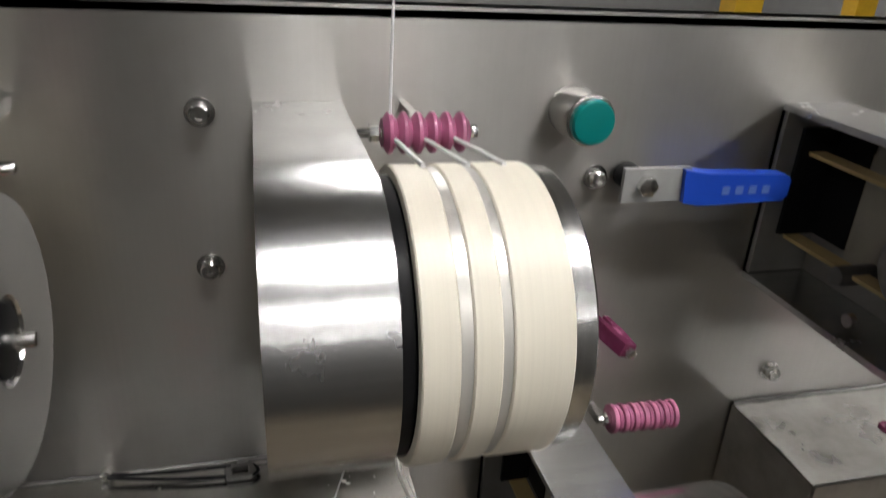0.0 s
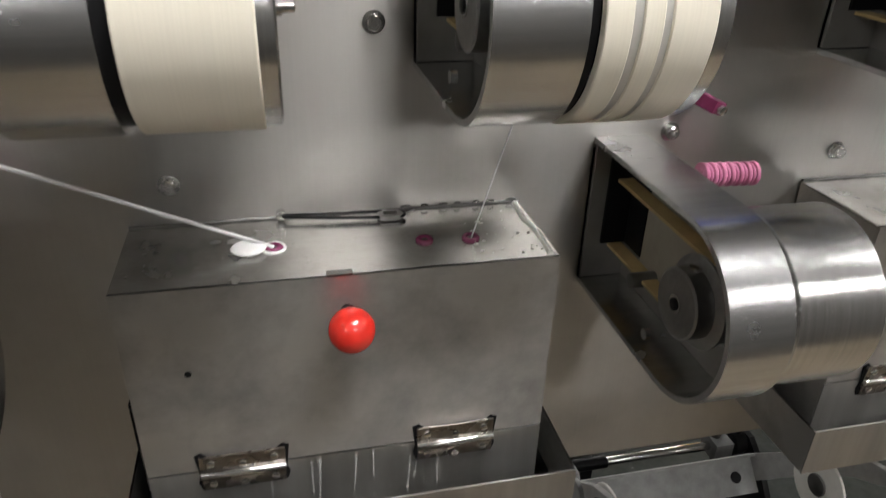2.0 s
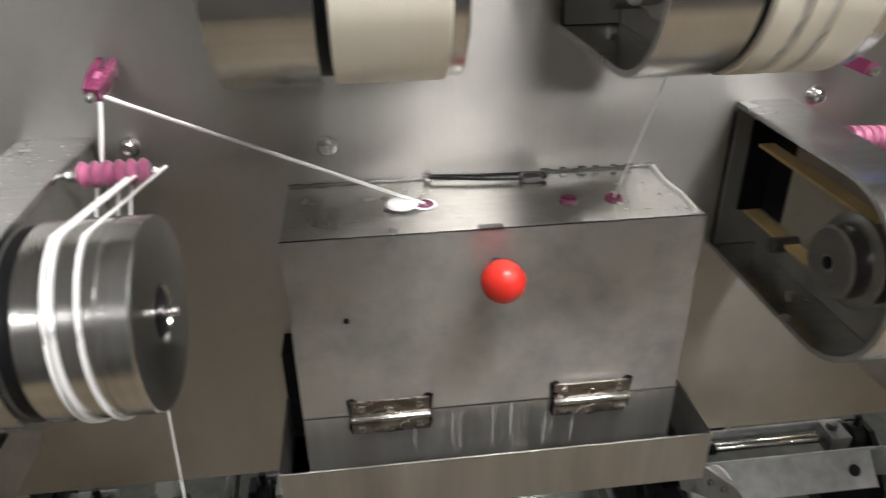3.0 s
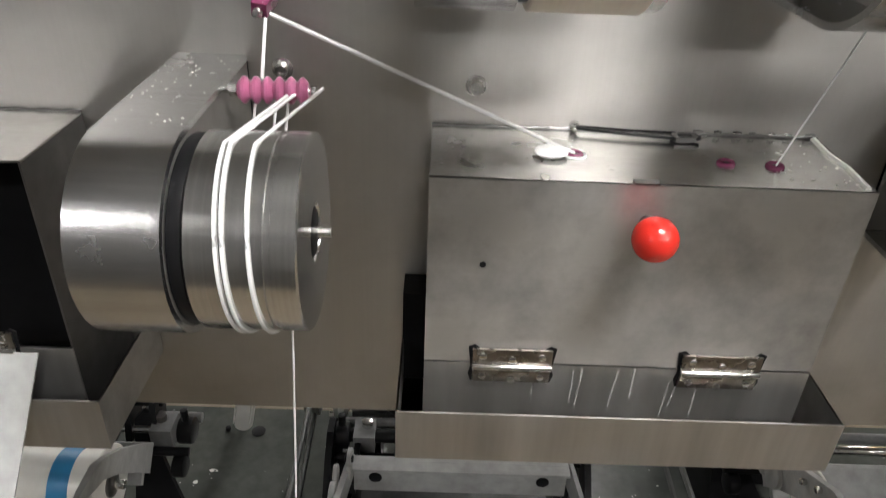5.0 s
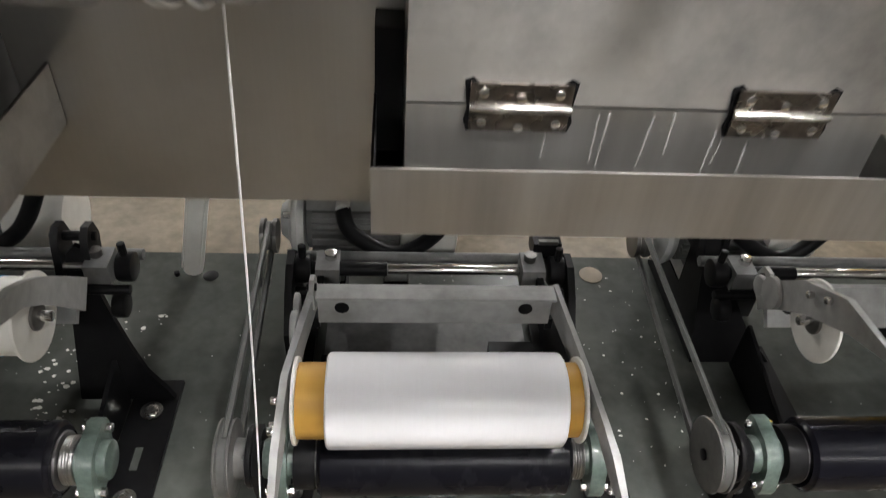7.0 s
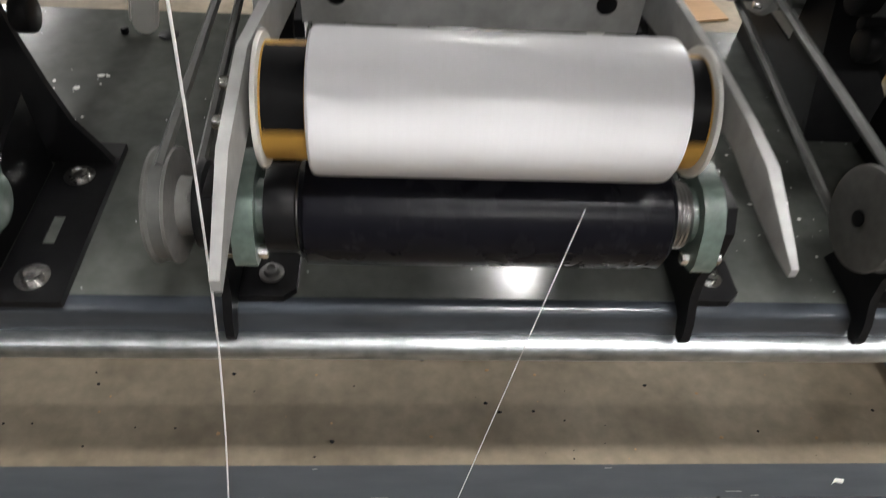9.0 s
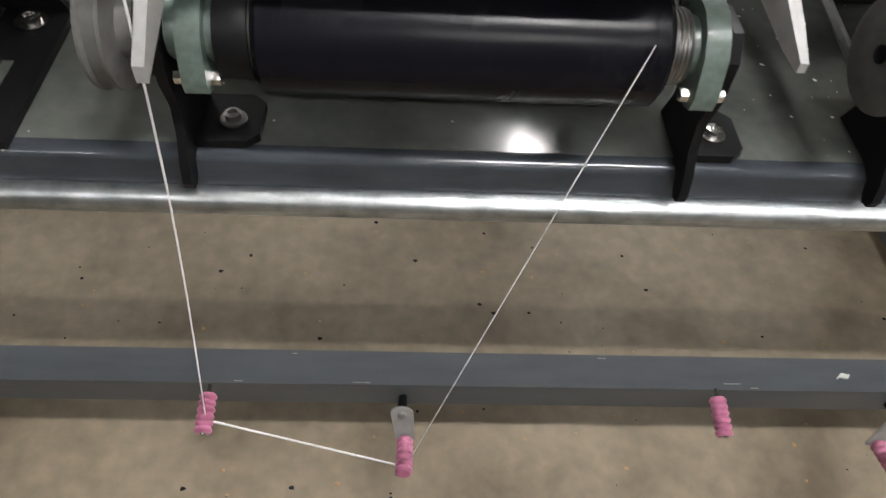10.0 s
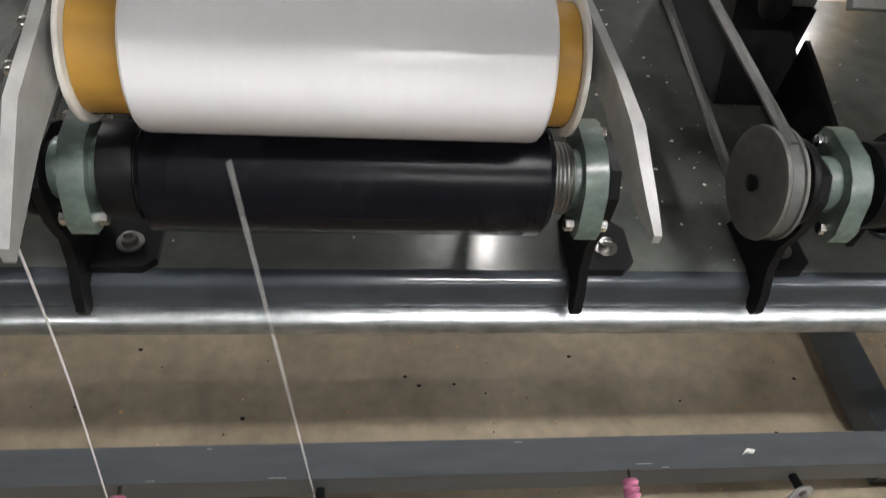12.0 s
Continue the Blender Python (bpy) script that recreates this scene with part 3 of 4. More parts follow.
def bath(x, label, opened=False):
    """A steel bath hung on the panel; local z is measured from the hinge line."""
    b = thing("finish_bath", (x, 0, 1.212), label, "steel box", "finish baths")
    x0, x1, f, top, low = -0.139, 0.141, -0.09, 0.145, -0.07
    part("top", box(x0, x1, f + 0.0019, -0.001, top - 0.0015, top, 0.0005), TOPSTEEL, b)
    part("weld_bead", sweep([(x0 + (x1 - x0) * k / 40, -0.0018, top + 0.0006 + 0.0005 * math.sin(k * 2.3)) for k in range(41)], 0.0013, 6), DARKSTEEL, b, "dark weld bead along the panel")
    # an opened bath gets darker sides: its inner shade put into the colour
    for sx in (x0, x1 - 0.0015):
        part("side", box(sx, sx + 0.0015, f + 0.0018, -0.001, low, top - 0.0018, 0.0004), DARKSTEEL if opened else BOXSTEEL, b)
    part("lower_front", box(x0, x1, f, f + 0.0015, low, -0.001, 0.0004), DRIPSTEEL, b, "drip-streaked lower front")
    # black strip stands in for the contact shadow on the panel beside the box
    part("side_shade", box(-0.1575, x0 - 0.0005, -0.03, -0.0015, -0.07, 0.016, 0.001), BLACK, b, "black strip put in for the shade beside the box")
    if opened:
        # black back sheet stands for the shade inside the open box
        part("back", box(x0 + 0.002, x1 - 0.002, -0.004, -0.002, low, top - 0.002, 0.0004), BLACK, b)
        d = part("door", box(x0, x1 - 0.022, -0.0016, 0, -0.142, 0.0, 0.0005), GREYCAST, b, "pale-lined door hanging open", (0, f - 0.004, -0.002))
        d.rotation_euler = (radians(-45), 0, 0)
    else:
        door = part("door", box(x0, x1, f, f + 0.0015, 0.0005, top, 0.0005), BOXSTEEL, b, "closed steel door")
        knob = part("knob", lathe([(0.0145 * math.cos(math.pi * k / 20) * -1, max(0.0145 * math.sin(math.pi * k / 20), 0.0003)) for k in range(21)], "y", (0, -0.113, 0.1195), 40), RED, door, "glossy red ball knob")
        part("stem", round_bar(f - 0.012, f + 0.0005, 0.0048, "y", (0, 0, 0.1195), 16), BLACK, knob)
        part("sealant", sweep([(x1 - 0.004, -0.004, top), (x1 - 0.006, -0.03, top), (x1 - 0.003, -0.055, top), (x1 - 0.005, -0.086, top)], 0.0022, 6), PLASTIC, b, "pale dried sealant along the edge")
        part("dent", round_bar(f - 0.0008, f + 0.0002, 0.0022, "y", (-0.102, 0, 0.083), 10, 0.0002), BLACK, b, "small dark mark")
        # dark strip put in for the knob's reflection at the top edge
        part("dark_streak", box(-0.012, 0.004, f - 0.001, f + 0.005, top + 0.0002, top + 0.0016, 0.0004), DARKSTEEL, b)
    if not opened:
        for k, (dx, dz, dl) in enumerate(((-0.03, -0.006, 0.03), (-0.024, -0.004, 0.036), (0.002, -0.006, 0.034), (0.014, -0.002, 0.028), (0.041, -0.014, 0.034), (0.047, -0.012, 0.024), (0.062, -0.02, 0.026), (-0.058, -0.012, 0.022))):
            part("drip_streak", prism([(dx - 0.0009, dz), (dx + 0.0009, dz), (dx + 0.0003 - 0.0014 * (k % 3), dz - dl), (dx - 0.0006 - 0.0014 * (k % 3), dz - dl)], f - 0.0003, f - 0.00005, "y"), LIME, b, "pale dried drip")
    for hx in (-0.076, 0.074):
        hinge(b, hx)
    for ex, ey in ((-0.043, -0.047), (0.057, -0.053), (0.089, -0.055)):
        eyelet(b, ex, ey, top)
    if not opened and x == 0.0:
        part("wet_ring", lathe([(0.0002, 0.0064), (0.0012, 0.0068), (0.0012, 0.0078), (0.0002, 0.0084)], "z", (-0.043, -0.047, top), 28), YARN, b, "white ring of wet yarn finish")
    # tray under the bath
    part("tray_front", box(-0.158, 0.164, -0.1145, -0.113, -0.074, -0.028, 0.0004), DRIPSTEEL, b, "stained steel drip tray front")
    part("tray_floor", box(-0.1575, 0.1635, -0.1128, -0.001, -0.074, -0.0725, 0.0004), BOXSTEEL, b)
    for sx in (-0.158, 0.1625):
        part("tray_side", box(sx, sx + 0.0015, -0.1128, -0.001, -0.0722, -0.0285, 0.0004), BOXSTEEL, b)
    return b


bath_mid = bath(0.0, "stainless finish bath with red ball knob and drip tray")
bath_right = bath(0.53, "neighbouring stainless finish bath on the panel")
bath_left = bath(-0.532, "stainless finish bath with its door hanging open", True)

# wire latch lying on the bath
latch = thing("wire_latch", (0, -0.012, 1.3575), "black bent wire latch with a steel buckle", "latch")
part("wire", sweep(curve([(-0.036, 0.004, 0.0035), (0.0, -0.003, 0.003), (0.03, -0.006, 0.0025), (0.046, -0.007, 0.0025), (0.05, -0.003, 0.0025), (0.047, 0.0015, 0.0028)], 6), 0.0012, 8), BLACK, latch)
part("wire_return", sweep([(-0.036, 0.005, 0.0045), (0.0, 0.0015, 0.0042), (0.034, 0.0015, 0.0035)], 0.001, 8), BLACK, latch)
part("buckle", ring_prism([(0.032, -0.0085), (0.046, -0.0085), (0.049, -0.004), (0.046, 0.003), (0.032, 0.003), (0.03, -0.003)], [(0.035, -0.006), (0.044, -0.006), (0.045, -0.004), (0.044, 0.0), (0.035, 0.0), (0.034, -0.003)], 0.0005, 0.004, "z"), DARKSTEEL, latch)
part("eye", round_bar(-0.002, 0.004, 0.0036, "y", (-0.037, 0.006, 0.004), 12), CHROME, latch)
seal_rng = random.Random(21)
for k in range(7):
    sx = 0.054 + 0.013 * k + seal_rng.uniform(-0.002, 0.002)
    sl = seal_rng.uniform(0.002, 0.0042)
    part("sealant", sweep([(sx - sl, 0.0088, 0.0026), (sx, 0.008, 0.003 + seal_rng.uniform(0, 0.0006)), (sx + sl, 0.0088, 0.0026)], 0.0009, 6), TOPSTEEL if k % 3 else DARKSTEEL, latch, "glossy sealant blob on the joint")

# ---- yarns on the panel ----
yarn("yarn_line", [(-0.043, -0.047, 1.358), (-0.244, -0.026, 1.437)], 0.0013, "white yarn from the bath to the ruby guide")
drop = solid("yarn_drop", lathe([(0.0, 0.004), (0.001, 0.0085), (0.003, 0.0105), (0.0045, 0.009), (0.0055, 0.004)], "z", (0, 0, 0), 24), YARN, "white clot of wet yarn beside the eyelet", "yarn", at=(-0.059, -0.049, 1.3568))
drop.scale = (1.1, 1.0, 1.0)
yarn("yarn_line", [(-0.246, -0.028, 1.437), (-0.2465, -0.05, 1.402)], 0.0012, "white yarn falling to the grooved guide")
yarn("yarn_line", [(0.089, -0.055, 1.356), (0.114, -0.075, 1.47)], 0.0006, "fine yarn rising from the bath")
yarn("yarn_line", [(0.1225, -0.05, 2.2), (0.1195, -0.052, 1.58)], 0.0007, "fine white yarn coming from above")
for x0, x1 in ((0.121, 0.122), (0.135, 0.14), (0.149, 0.155)):
    yarn("yarn_line", [(x0, -0.057, 1.578), (x1, AY + 0.005, AZ + 0.0612)], 0.0011, "white yarn from the grooved guide to the roller")
for x0 in (-0.25, -0.237, -0.2295):
    yarn("yarn_line", [(x0, -0.056, 1.392), (x0, -0.075, 1.372)], 0.0009, "white yarn below the grooved guide")
yarn("yarn_line", curve([(-0.228, CY + 0.055, 1.343), (-0.25, -0.066, 1.0), (-0.286, -0.05, 0.6), (-0.343, -0.036, 0.19)], 6), 0.0009, "white yarn falling from the roller to the low guide")


# ---- the winder bench ----
bench = thing("winder_bench", (0, 0, 0), "dark grey painted steel winder bench with a bright front tube", "machine bench", "", "structure")
part("plate", box(-1.7, 1.8, 0.0465, 0.546, PLATE_Z - 0.008, PLATE_Z, 0.001), PLATE, bench, "dark grey painted top plate")
bend = [(0.046 - 0.014 * math.sin(w), PLATE_Z - 0.009 + 0.009 * math.cos(w)) for w in (radians(90 * k / 8) for k in range(9))]
bend += [(0.032, 0.511), (0.036, 0.511), (0.036, PLATE_Z - 0.016), (0.046, PLATE_Z - 0.006)]
part("front_lip", prism(bend, -1.7, 1.8, "x"), SLATE, bench, "glossy slate front lip bent round the edge", sharp=40)
part("front_tube", round_bar(-1.7, 1.8, 0.0145, "x", (0, 0.03, 0.496), 28), ROD, bench, "galvanised round tube, scuffed")
part("under_rail", box(-1.7, 1.8, 0.05, 0.09, 0.47, PLATE_Z - 0.009, 0.002), BEAM, bench)
part("rear_rail", box(-1.7, 1.8, 0.49, 0.54, 0.46, PLATE_Z - 0.009, 0.002), BEAM, bench)
for lx in (-1.2, 0.74):
    part("leg", box(lx, lx + 0.05, 0.055, 0.105, 0.0, 0.469, 0.002), BEAM, bench)
    part("leg", box(lx, lx + 0.05, 0.49, 0.54, 0.0, 0.459, 0.002), BEAM, bench)
    part("foot_rail", box(lx, lx + 0.05, 0.107, 0.488, 0.02, 0.07, 0.002), BEAM, bench)
part("guide_beam", box(-1.7, 1.8, 0.004, 0.05, 0.152, BEAM_Z, 0.003), BEAM, bench, "slate painted square tube beam")
for lx in (-1.2, 0.74):
    part("strut", box(lx, lx + 0.05, 0.0515, 0.0545, 0.1, 0.47, 0.001), BEAM, bench)
part("weld_chip", prism([(0, 0), (0.006, 0.003), (0.015, 0.001), (0.019, 0.006), (0.008, 0.008)], 0.0, 0.003, "z", 0.0005), PLASTIC, bench, "white paint chip", (0.425, 0.02, BEAM_Z + 0.0005))


chip_rng = random.Random(31)
for k in range(6):
    cw = chip_rng.uniform(0.006, 0.035)
    part("paint_scuff", box(-cw / 2, cw / 2, -0.0004, 0.0004, 0, 0.0003, 0), LIME, bench, "thin pale scuff in the paint", (chip_rng.uniform(-0.35, 0.55), chip_rng.choice((0.0065, 0.012, 0.03, 0.045)), BEAM_Z + 0.0003))


def low_guide(x, label):
    g = thing("low_guide", (x, 0.004, 0.196 if x < 0 else 0.203), label, "yarn guide", "low guides")
    g.rotation_euler = (radians(9), 0, 0)
    part("sleeve", lathe([(-a - 0.012, r) for a, r in grooved(0.047, 0.0104, 6, 24, 0.22)], "y", (0, 0, 0), 24), PALEPINK, g)
    part("pin", round_bar(-0.06, 0.0, 0.0025, "y", (0, 0, 0), 12), CHROME, g)
    part("end_screw", round_bar(-0.061, -0.056, 0.0042, "y", (0, 0, 0), 12), CHROME, g)
    return g


def plate_guide(x, lean, label):
    g = thing("plate_guide", (x, 0.0, 0.168), label, "yarn guide", "low guides")
    g.rotation_euler = (radians(-12), radians(lean), 0)
    part("plate", prism([(0.0138 * math.cos(w), 0.0138 * math.sin(w) + 0.003) for w in (math.pi * k / 12 for k in range(13))] + [(-0.0112, -0.05), (0.0112, -0.05)], -0.024, -0.0215, "y", 0.0005), GREYCAST, g, "pale steel strap")
    part("screw", lathe([(-0.024, 0.0055), (-0.028, 0.005), (-0.0285, 0.002)], "y", (0, 0, 0.003), 16), BOXSTEEL, g)
    part("spacer", round_bar(-0.0213, 0.003, 0.006, "y", (0, 0, 0.003), 16), BLACK, g)
    part("sleeve", lathe([(-a - 0.026, r) for a, r in grooved(0.05, 0.0104, 6, 24, 0.22)], "y", (0, 0, -0.042), 24), PALEPINK, g)
    part("end_screw", round_bar(-0.0755, -0.07, 0.0042, "y", (0, 0, -0.042), 12), CHROME, g)
    return g


low_guide(-0.344, "pale pink grooved ceramic guide carrying a white yarn")
low_guide(0.266, "pale pink grooved ceramic guide without yarn")
plate_guide(-0.115, -6, "steel strap with pale pink grooved ceramic guide and yarn")
plate_guide(0.502, 14, "leaning steel strap with pale pink grooved ceramic guide")
yarn("yarn_line", [(-0.334, -0.04, 0.188), (-0.112, -0.06, 0.108)], 0.0013, "white yarn running between the low guides")

# ---- winders ----
DY, DZ, DR = 0.05, 0.658, 0.0455
BY, BZ, BR = 0.058, 0.757, 0.0533
PITCH = 0.588


def bolt_up(parent, at, r=0.011, mat=None):
    b = part("bolt", lathe([(0, r * 1.35), (0.002, r * 1.35), (0.0022, r * 0.85), (0.008, r * 0.8), (0.0085, r * 0.5), (0.006, r * 0.42)], "z", at, 24), mat or CHROME, parent, "dark oily washer and screw" if mat is DARKSTEEL else "bright washer and screw")
    return b


def friction_drum(at, right=True):
    """Drum with its bearings, brackets and belt drive; local x from the winder's middle."""
    d = thing("drum_stand", at, "black friction drum in grey-green bearings on black brackets", "winder drum", "winder drums")
    z0 = PLATE_Z
    for bx, s in ((-0.209, 1), (0.208, 1))[: 2 if right else 1]:
        br = part("bracket", prism([(0.02, 0.525), (0.012, 0.527), (0.009, 0.535), (0.014, 0.553), (0.026, 0.575), (0.03, 0.6), (0.022, 0.628), (0.022, 0.664), (0.034, 0.682), (0.07, 0.682), (0.09, 0.67), (0.09, 0.64), (0.092, 0.58), (0.105, z0 + 0.002), (0.05, z0 + 0.002), (0.031, 0.543), (0.026, 0.531)], bx - 0.004, bx + 0.004, "x", 0.0012), BLACK, d, "black painted bracket plate")
        part("foot", prism([(bx + 0.0045, 0.04), (bx + 0.0045, 0.1), (bx + 0.045, 0.1), (bx + 0.056, 0.09), (bx + 0.056, 0.05), (bx + 0.045, 0.04)], z0 + 0.001, z0 + 0.009, "z", 0.0015), BLACK, br)
        bolt_up(d, (bx + 0.032, 0.066, z0 + 0.0095), 0.0085, DARKSTEEL if bx < 0 else CHROME)
    for bx, nx, px in ((-0.182, 1, -0.205), (0.192, -1, 0.19)):
        h = part("bearing", prism([(-0.05, 0.012), (-0.056, 0.0), (-0.05, -0.012), (-0.02, -0.034), (0.0, -0.038), (0.02, -0.034), (0.05, -0.012), (0.056, 0.0), (0.05, 0.012), (0.02, 0.034), (0.0, 0.038), (-0.02, 0.034)], -0.009, 0.009, "x", 0.003), GREEN, d, "grey-green cast bearing flange", (bx, DY, DZ))
        h.rotation_euler = (radians(38), 0, 0)
        h.scale = (1, 0.86, 0.86)
        part("boss", round_bar(-0.02, 0.02, 0.027, "x", (0, 0, 0), 32, 0.003), GREEN, h)
        for s in (-1, 1):
            part("bolt", round_bar(-0.017, 0.017, 0.0065, "x", (0, s * 0.042, 0), 6, 0.0008), CHROME, h, "hexagon bolt")
        part("grease_cap", round_bar(0.026, 0.036, 0.005, "z", (0, 0, 0), 10), BRIGHTGREEN, h, "bright green grease cap")
    part("shaft", round_bar(-0.25, 0.21, 0.02, "x", (0, DY, DZ), 20), BLACK, d)
    part("left_hub", round_bar(-0.165, -0.1405, 0.036, "x", (0, DY, DZ), 32), BLACK, d)
    part("knurled_collar", lathe([(0.1625, 0.02), (0.1625, 0.028)] + [(0.164 + 0.0016 * k, 0.0285 - 0.001 * (k % 2)) for k in range(8)] + [(0.1765, 0.027), (0.1765, 0.02)], "x", (0, DY, DZ), 32), PULLEYSTEEL, d, "knurled bright collar")
    pu = part("pulley", lathe([(-0.254, 0.012), (-0.2545, 0.042), (-0.253, 0.0465), (-0.2505, 0.047), (-0.249, 0.0455), (-0.2475, 0.0435), (-0.2395, 0.0435), (-0.238, 0.0465), (-0.2355, 0.0468), (-0.2345, 0.043), (-0.234, 0.024), (-0.222, 0.023), (-0.2215, 0.012)], "x", (0, DY, DZ), 56), DUSTY, d, "dusty grey belt pulley")
    part("rim_band", lathe([(-0.2482, 0.043), (-0.2482, 0.0448), (-0.2388, 0.0448), (-0.2388, 0.043)], "x", (0, DY, DZ), 56), VBELT, pu, "worn belt lying in the groove")
    part("bore", round_bar(-0.2575, -0.2546, 0.0075, "x", (0, DY, DZ), 20), BLACK, pu)
    for k in range(3):
        w = radians(250 + 9 * k)
        part("mark", box(-0.0525, -0.0475, -0.0018, 0.0018, 0.0468, 0.0474, 0), BELT, pu, "amber printed bar", (-0.2, DY, DZ)).rotation_euler = (w, 0, 0)
    hub = part("hub_plate", round_bar(-0.2208, -0.2136, 0.037, "x", (0, DY + 0.006, DZ - 0.004), 28, 0.002), BLACK, d, "black hub plate with bolts")
    for k in range(4):
        w = radians(35 + 90 * k)
        part("hub_bolt", round_bar(-0.2245, -0.221, 0.0042, "x", (0, DY + 0.006 + 0.029 * math.cos(w), DZ - 0.004 + 0.029 * math.sin(w)), 6, 0.0005), DARKSTEEL, hub)
    uy, uz = 0.43, 0.685
    up = part("upper_pulley", lathe([(-0.256, 0.006), (-0.256, 0.027), (-0.25, 0.027), (-0.248, 0.023), (-0.239, 0.023), (-0.237, 0.027), (-0.231, 0.027), (-0.231, 0.006)], "x", (0, uy, uz), 40), DARKSTEEL, d)
    dy, dz = uy - DY, uz - DZ
    ln = math.hypot(dy, dz)
    for s, r0, r1 in ((1, 0.0425, 0.0245), (-1, 0.0425, 0.0245)):
        ny, nz = -dz / ln * s, dy / ln * s
        part("belt", sweep([(-0.2425, DY + ny * r0, DZ + nz * r0), (-0.2425, uy + ny * r1, uz + nz * r1)], 0.0048, 6), VBELT, d, "worn rubber drive belt")
    return d


def drum_shell(at):
    d = thing("friction_drum", (at[0], DY, DZ), "glossy black rubber friction drum", "drum", "friction drums")
    prof = [(-0.138, 0.014), (-0.138, 0.04), (-0.135, DR - 0.003), (-0.133, DR)]
    prof += [(0.153, DR), (0.155, DR - 0.003), (0.158, 0.04), (0.158, 0.014)]
    part("cover", lathe(prof, "x", (0, 0, 0), 64), RUBBER, d)
    for s, x in ((-1, -0.139), (1, 0.159)):
        part("end_disc", round_bar(x - 0.002, x + 0.002, 0.034, "x", (0, 0, 0), 40), DARKSTEEL, d)
    return d


def cradle(at, label):
    c = thing("bobbin_cradle", at, label, "bobbin cradle", "bobbin cradles")
    for name, st in (("left_arm", ((-0.149, 0.2, 0.786, 0.034, 0.004), (-0.158, 0.13, 0.787, 0.036, 0.004), (-0.168, 0.055, 0.783, 0.04, 0.004), (-0.171, -0.025, 0.762, 0.036, 0.004), (-0.173, -0.088, 0.723, 0.011, 0.0034))),
                     ("right_arm", ((0.149, 0.2, 0.782, 0.042, 0.003), (0.156, 0.13, 0.784, 0.036, 0.003), (0.164, 0.055, 0.784, 0.03, 0.003), (0.1705, 0.0, 0.779, 0.026, 0.0034), (0.175, -0.035, 0.77, 0.028, 0.0042), (0.181, -0.075, 0.752, 0.014, 0.0034), (0.184, -0.09, 0.745, 0.006, 0.0024)))):
        bm = bmesh.new()
        rings = []
        for x, y, z, h, w in st:
            rings.append([bm.verts.new(p) for p in ((x - w, y, z - h / 2), (x + w, y, z - h / 2), (x + w, y, z + h / 2), (x - w, y, z + h / 2))])
        for p, q in zip(rings, rings[1:]):
            for k in range(4):
                bm.faces.new((p[k], p[(k + 1) % 4], q[(k + 1) % 4], q[k]))
        bm.faces.new(rings[0])
        bm.faces.new(rings[-1])
        arm = part(name, bevelled(bm, 0.0014), GREYCAST, c, "pale grey painted arm", sharp=50)
        part("pivot_screw", round_bar(st[2][0] - 0.012, st[2][0] + 0.012, 0.006, "x", (0, BY, BZ), 16), CHROME, arm)
    part("boss", round_bar(-0.1705, -0.1625, 0.021, "x", (0, 0.135, 0.79), 24, 0.002), GREYCAST, c, "cast boss on the arm")
    part("boss", round_bar(-0.169, -0.1625, 0.014, "x", (0, 0.165, 0.8), 20, 0.002), GREYCAST, c)
    for sy, sz in ((0.035, 0.786), (0.002, 0.779)):
        part("arm_screw", round_bar(-0.1815, -0.1745, 0.0045, "x", (0, sy, sz), 12), CHROME, c)
    part("crossbar_lip", box(-0.1455, 0.1455, 0.172, 0.1878, 0.799, 0.803, 0.0015), GREYCAST, c)
    part("crossbar", box(-0.1455, 0.1455, 0.188, 0.197, 0.745, 0.803, 0.003), GREYCAST, c, "pale grey cross bar")
    for x in (-0.116, 0.113):
        part("hole_plug", round_bar(0.1868, 0.1885, 0.009, "y", (x, 0, 0.7715), 20, 0.0006), BLACK, c)
    part("ear", prism([(0.2, 0.775), (0.17, 0.785), (0.165, 0.815), (0.178, 0.826), (0.195, 0.82), (0.208, 0.8)], -0.152, -0.1465, "x", 0.0015), GREYCAST, c)
    part("ear_pin", round_bar(-0.156, -0.144, 0.005, "x", (0, 0.182, 0.812), 14), BLACK, c)
    return c


def bobbin(at, label, full=True, tube=None, tubed=True):
    b = thing("bobbin", at, label, "bobbin", "bobbins")
    t = tubed and part("tube", lathe([(-0.156, 0.032), (-0.156, 0.042), (0.154, 0.042), (0.154, 0.032)], "x", (0, 0, 0), 56), tube or TUBE, b, "ochre paper tube" if full else "white paper tube")
    if full:
        part("package", lathe([(-0.1245, 0.0424), (-0.1245, 0.0505), (-0.1225, BR - 0.0006), (-0.119, BR), (0.131, BR), (0.1345, BR - 0.0006), (0.1365, 0.0505), (0.1365, 0.0424)], "x", (0, 0, 0), 80), PACKAGE, b, "smooth white yarn package")
        for x0, x1 in ((-0.1545, -0.126), (0.138, 0.1525)):
            pts = [(0.0426 * math.cos(w), 0.0426 * math.sin(w)) for w in (radians(95 * k / 12) for k in range(13))]
            inner = [(0.041 * math.cos(w), 0.041 * math.sin(w)) for w in (radians(95 * k / 12) for k in range(12, -1, -1))]
            part("dark_band", prism(pts + inner, x0, x1, "x"), BLACK, t, "dark patch printed on the tube")
    elif tubed:
        part("stripe", lathe([(0.102, 0.0421), (0.102, 0.0428), (0.126, 0.0428), (0.126, 0.0421)], "x", (0, 0, 0), 40), BLUETAPE, b, "blue printed band")
    for x in (-0.1585, 0.1565):
        part("flange", round_bar(x - 0.002, x + 0.002, 0.0485, "x", (0, 0, 0), 56, 0.001), PLASTIC, b, "white plastic chuck flange")
        part("chuck", round_bar(x - 0.0055, x + 0.0055, 0.016, "x", (0, 0, 0), 24), DARKSTEEL, b)
    return b


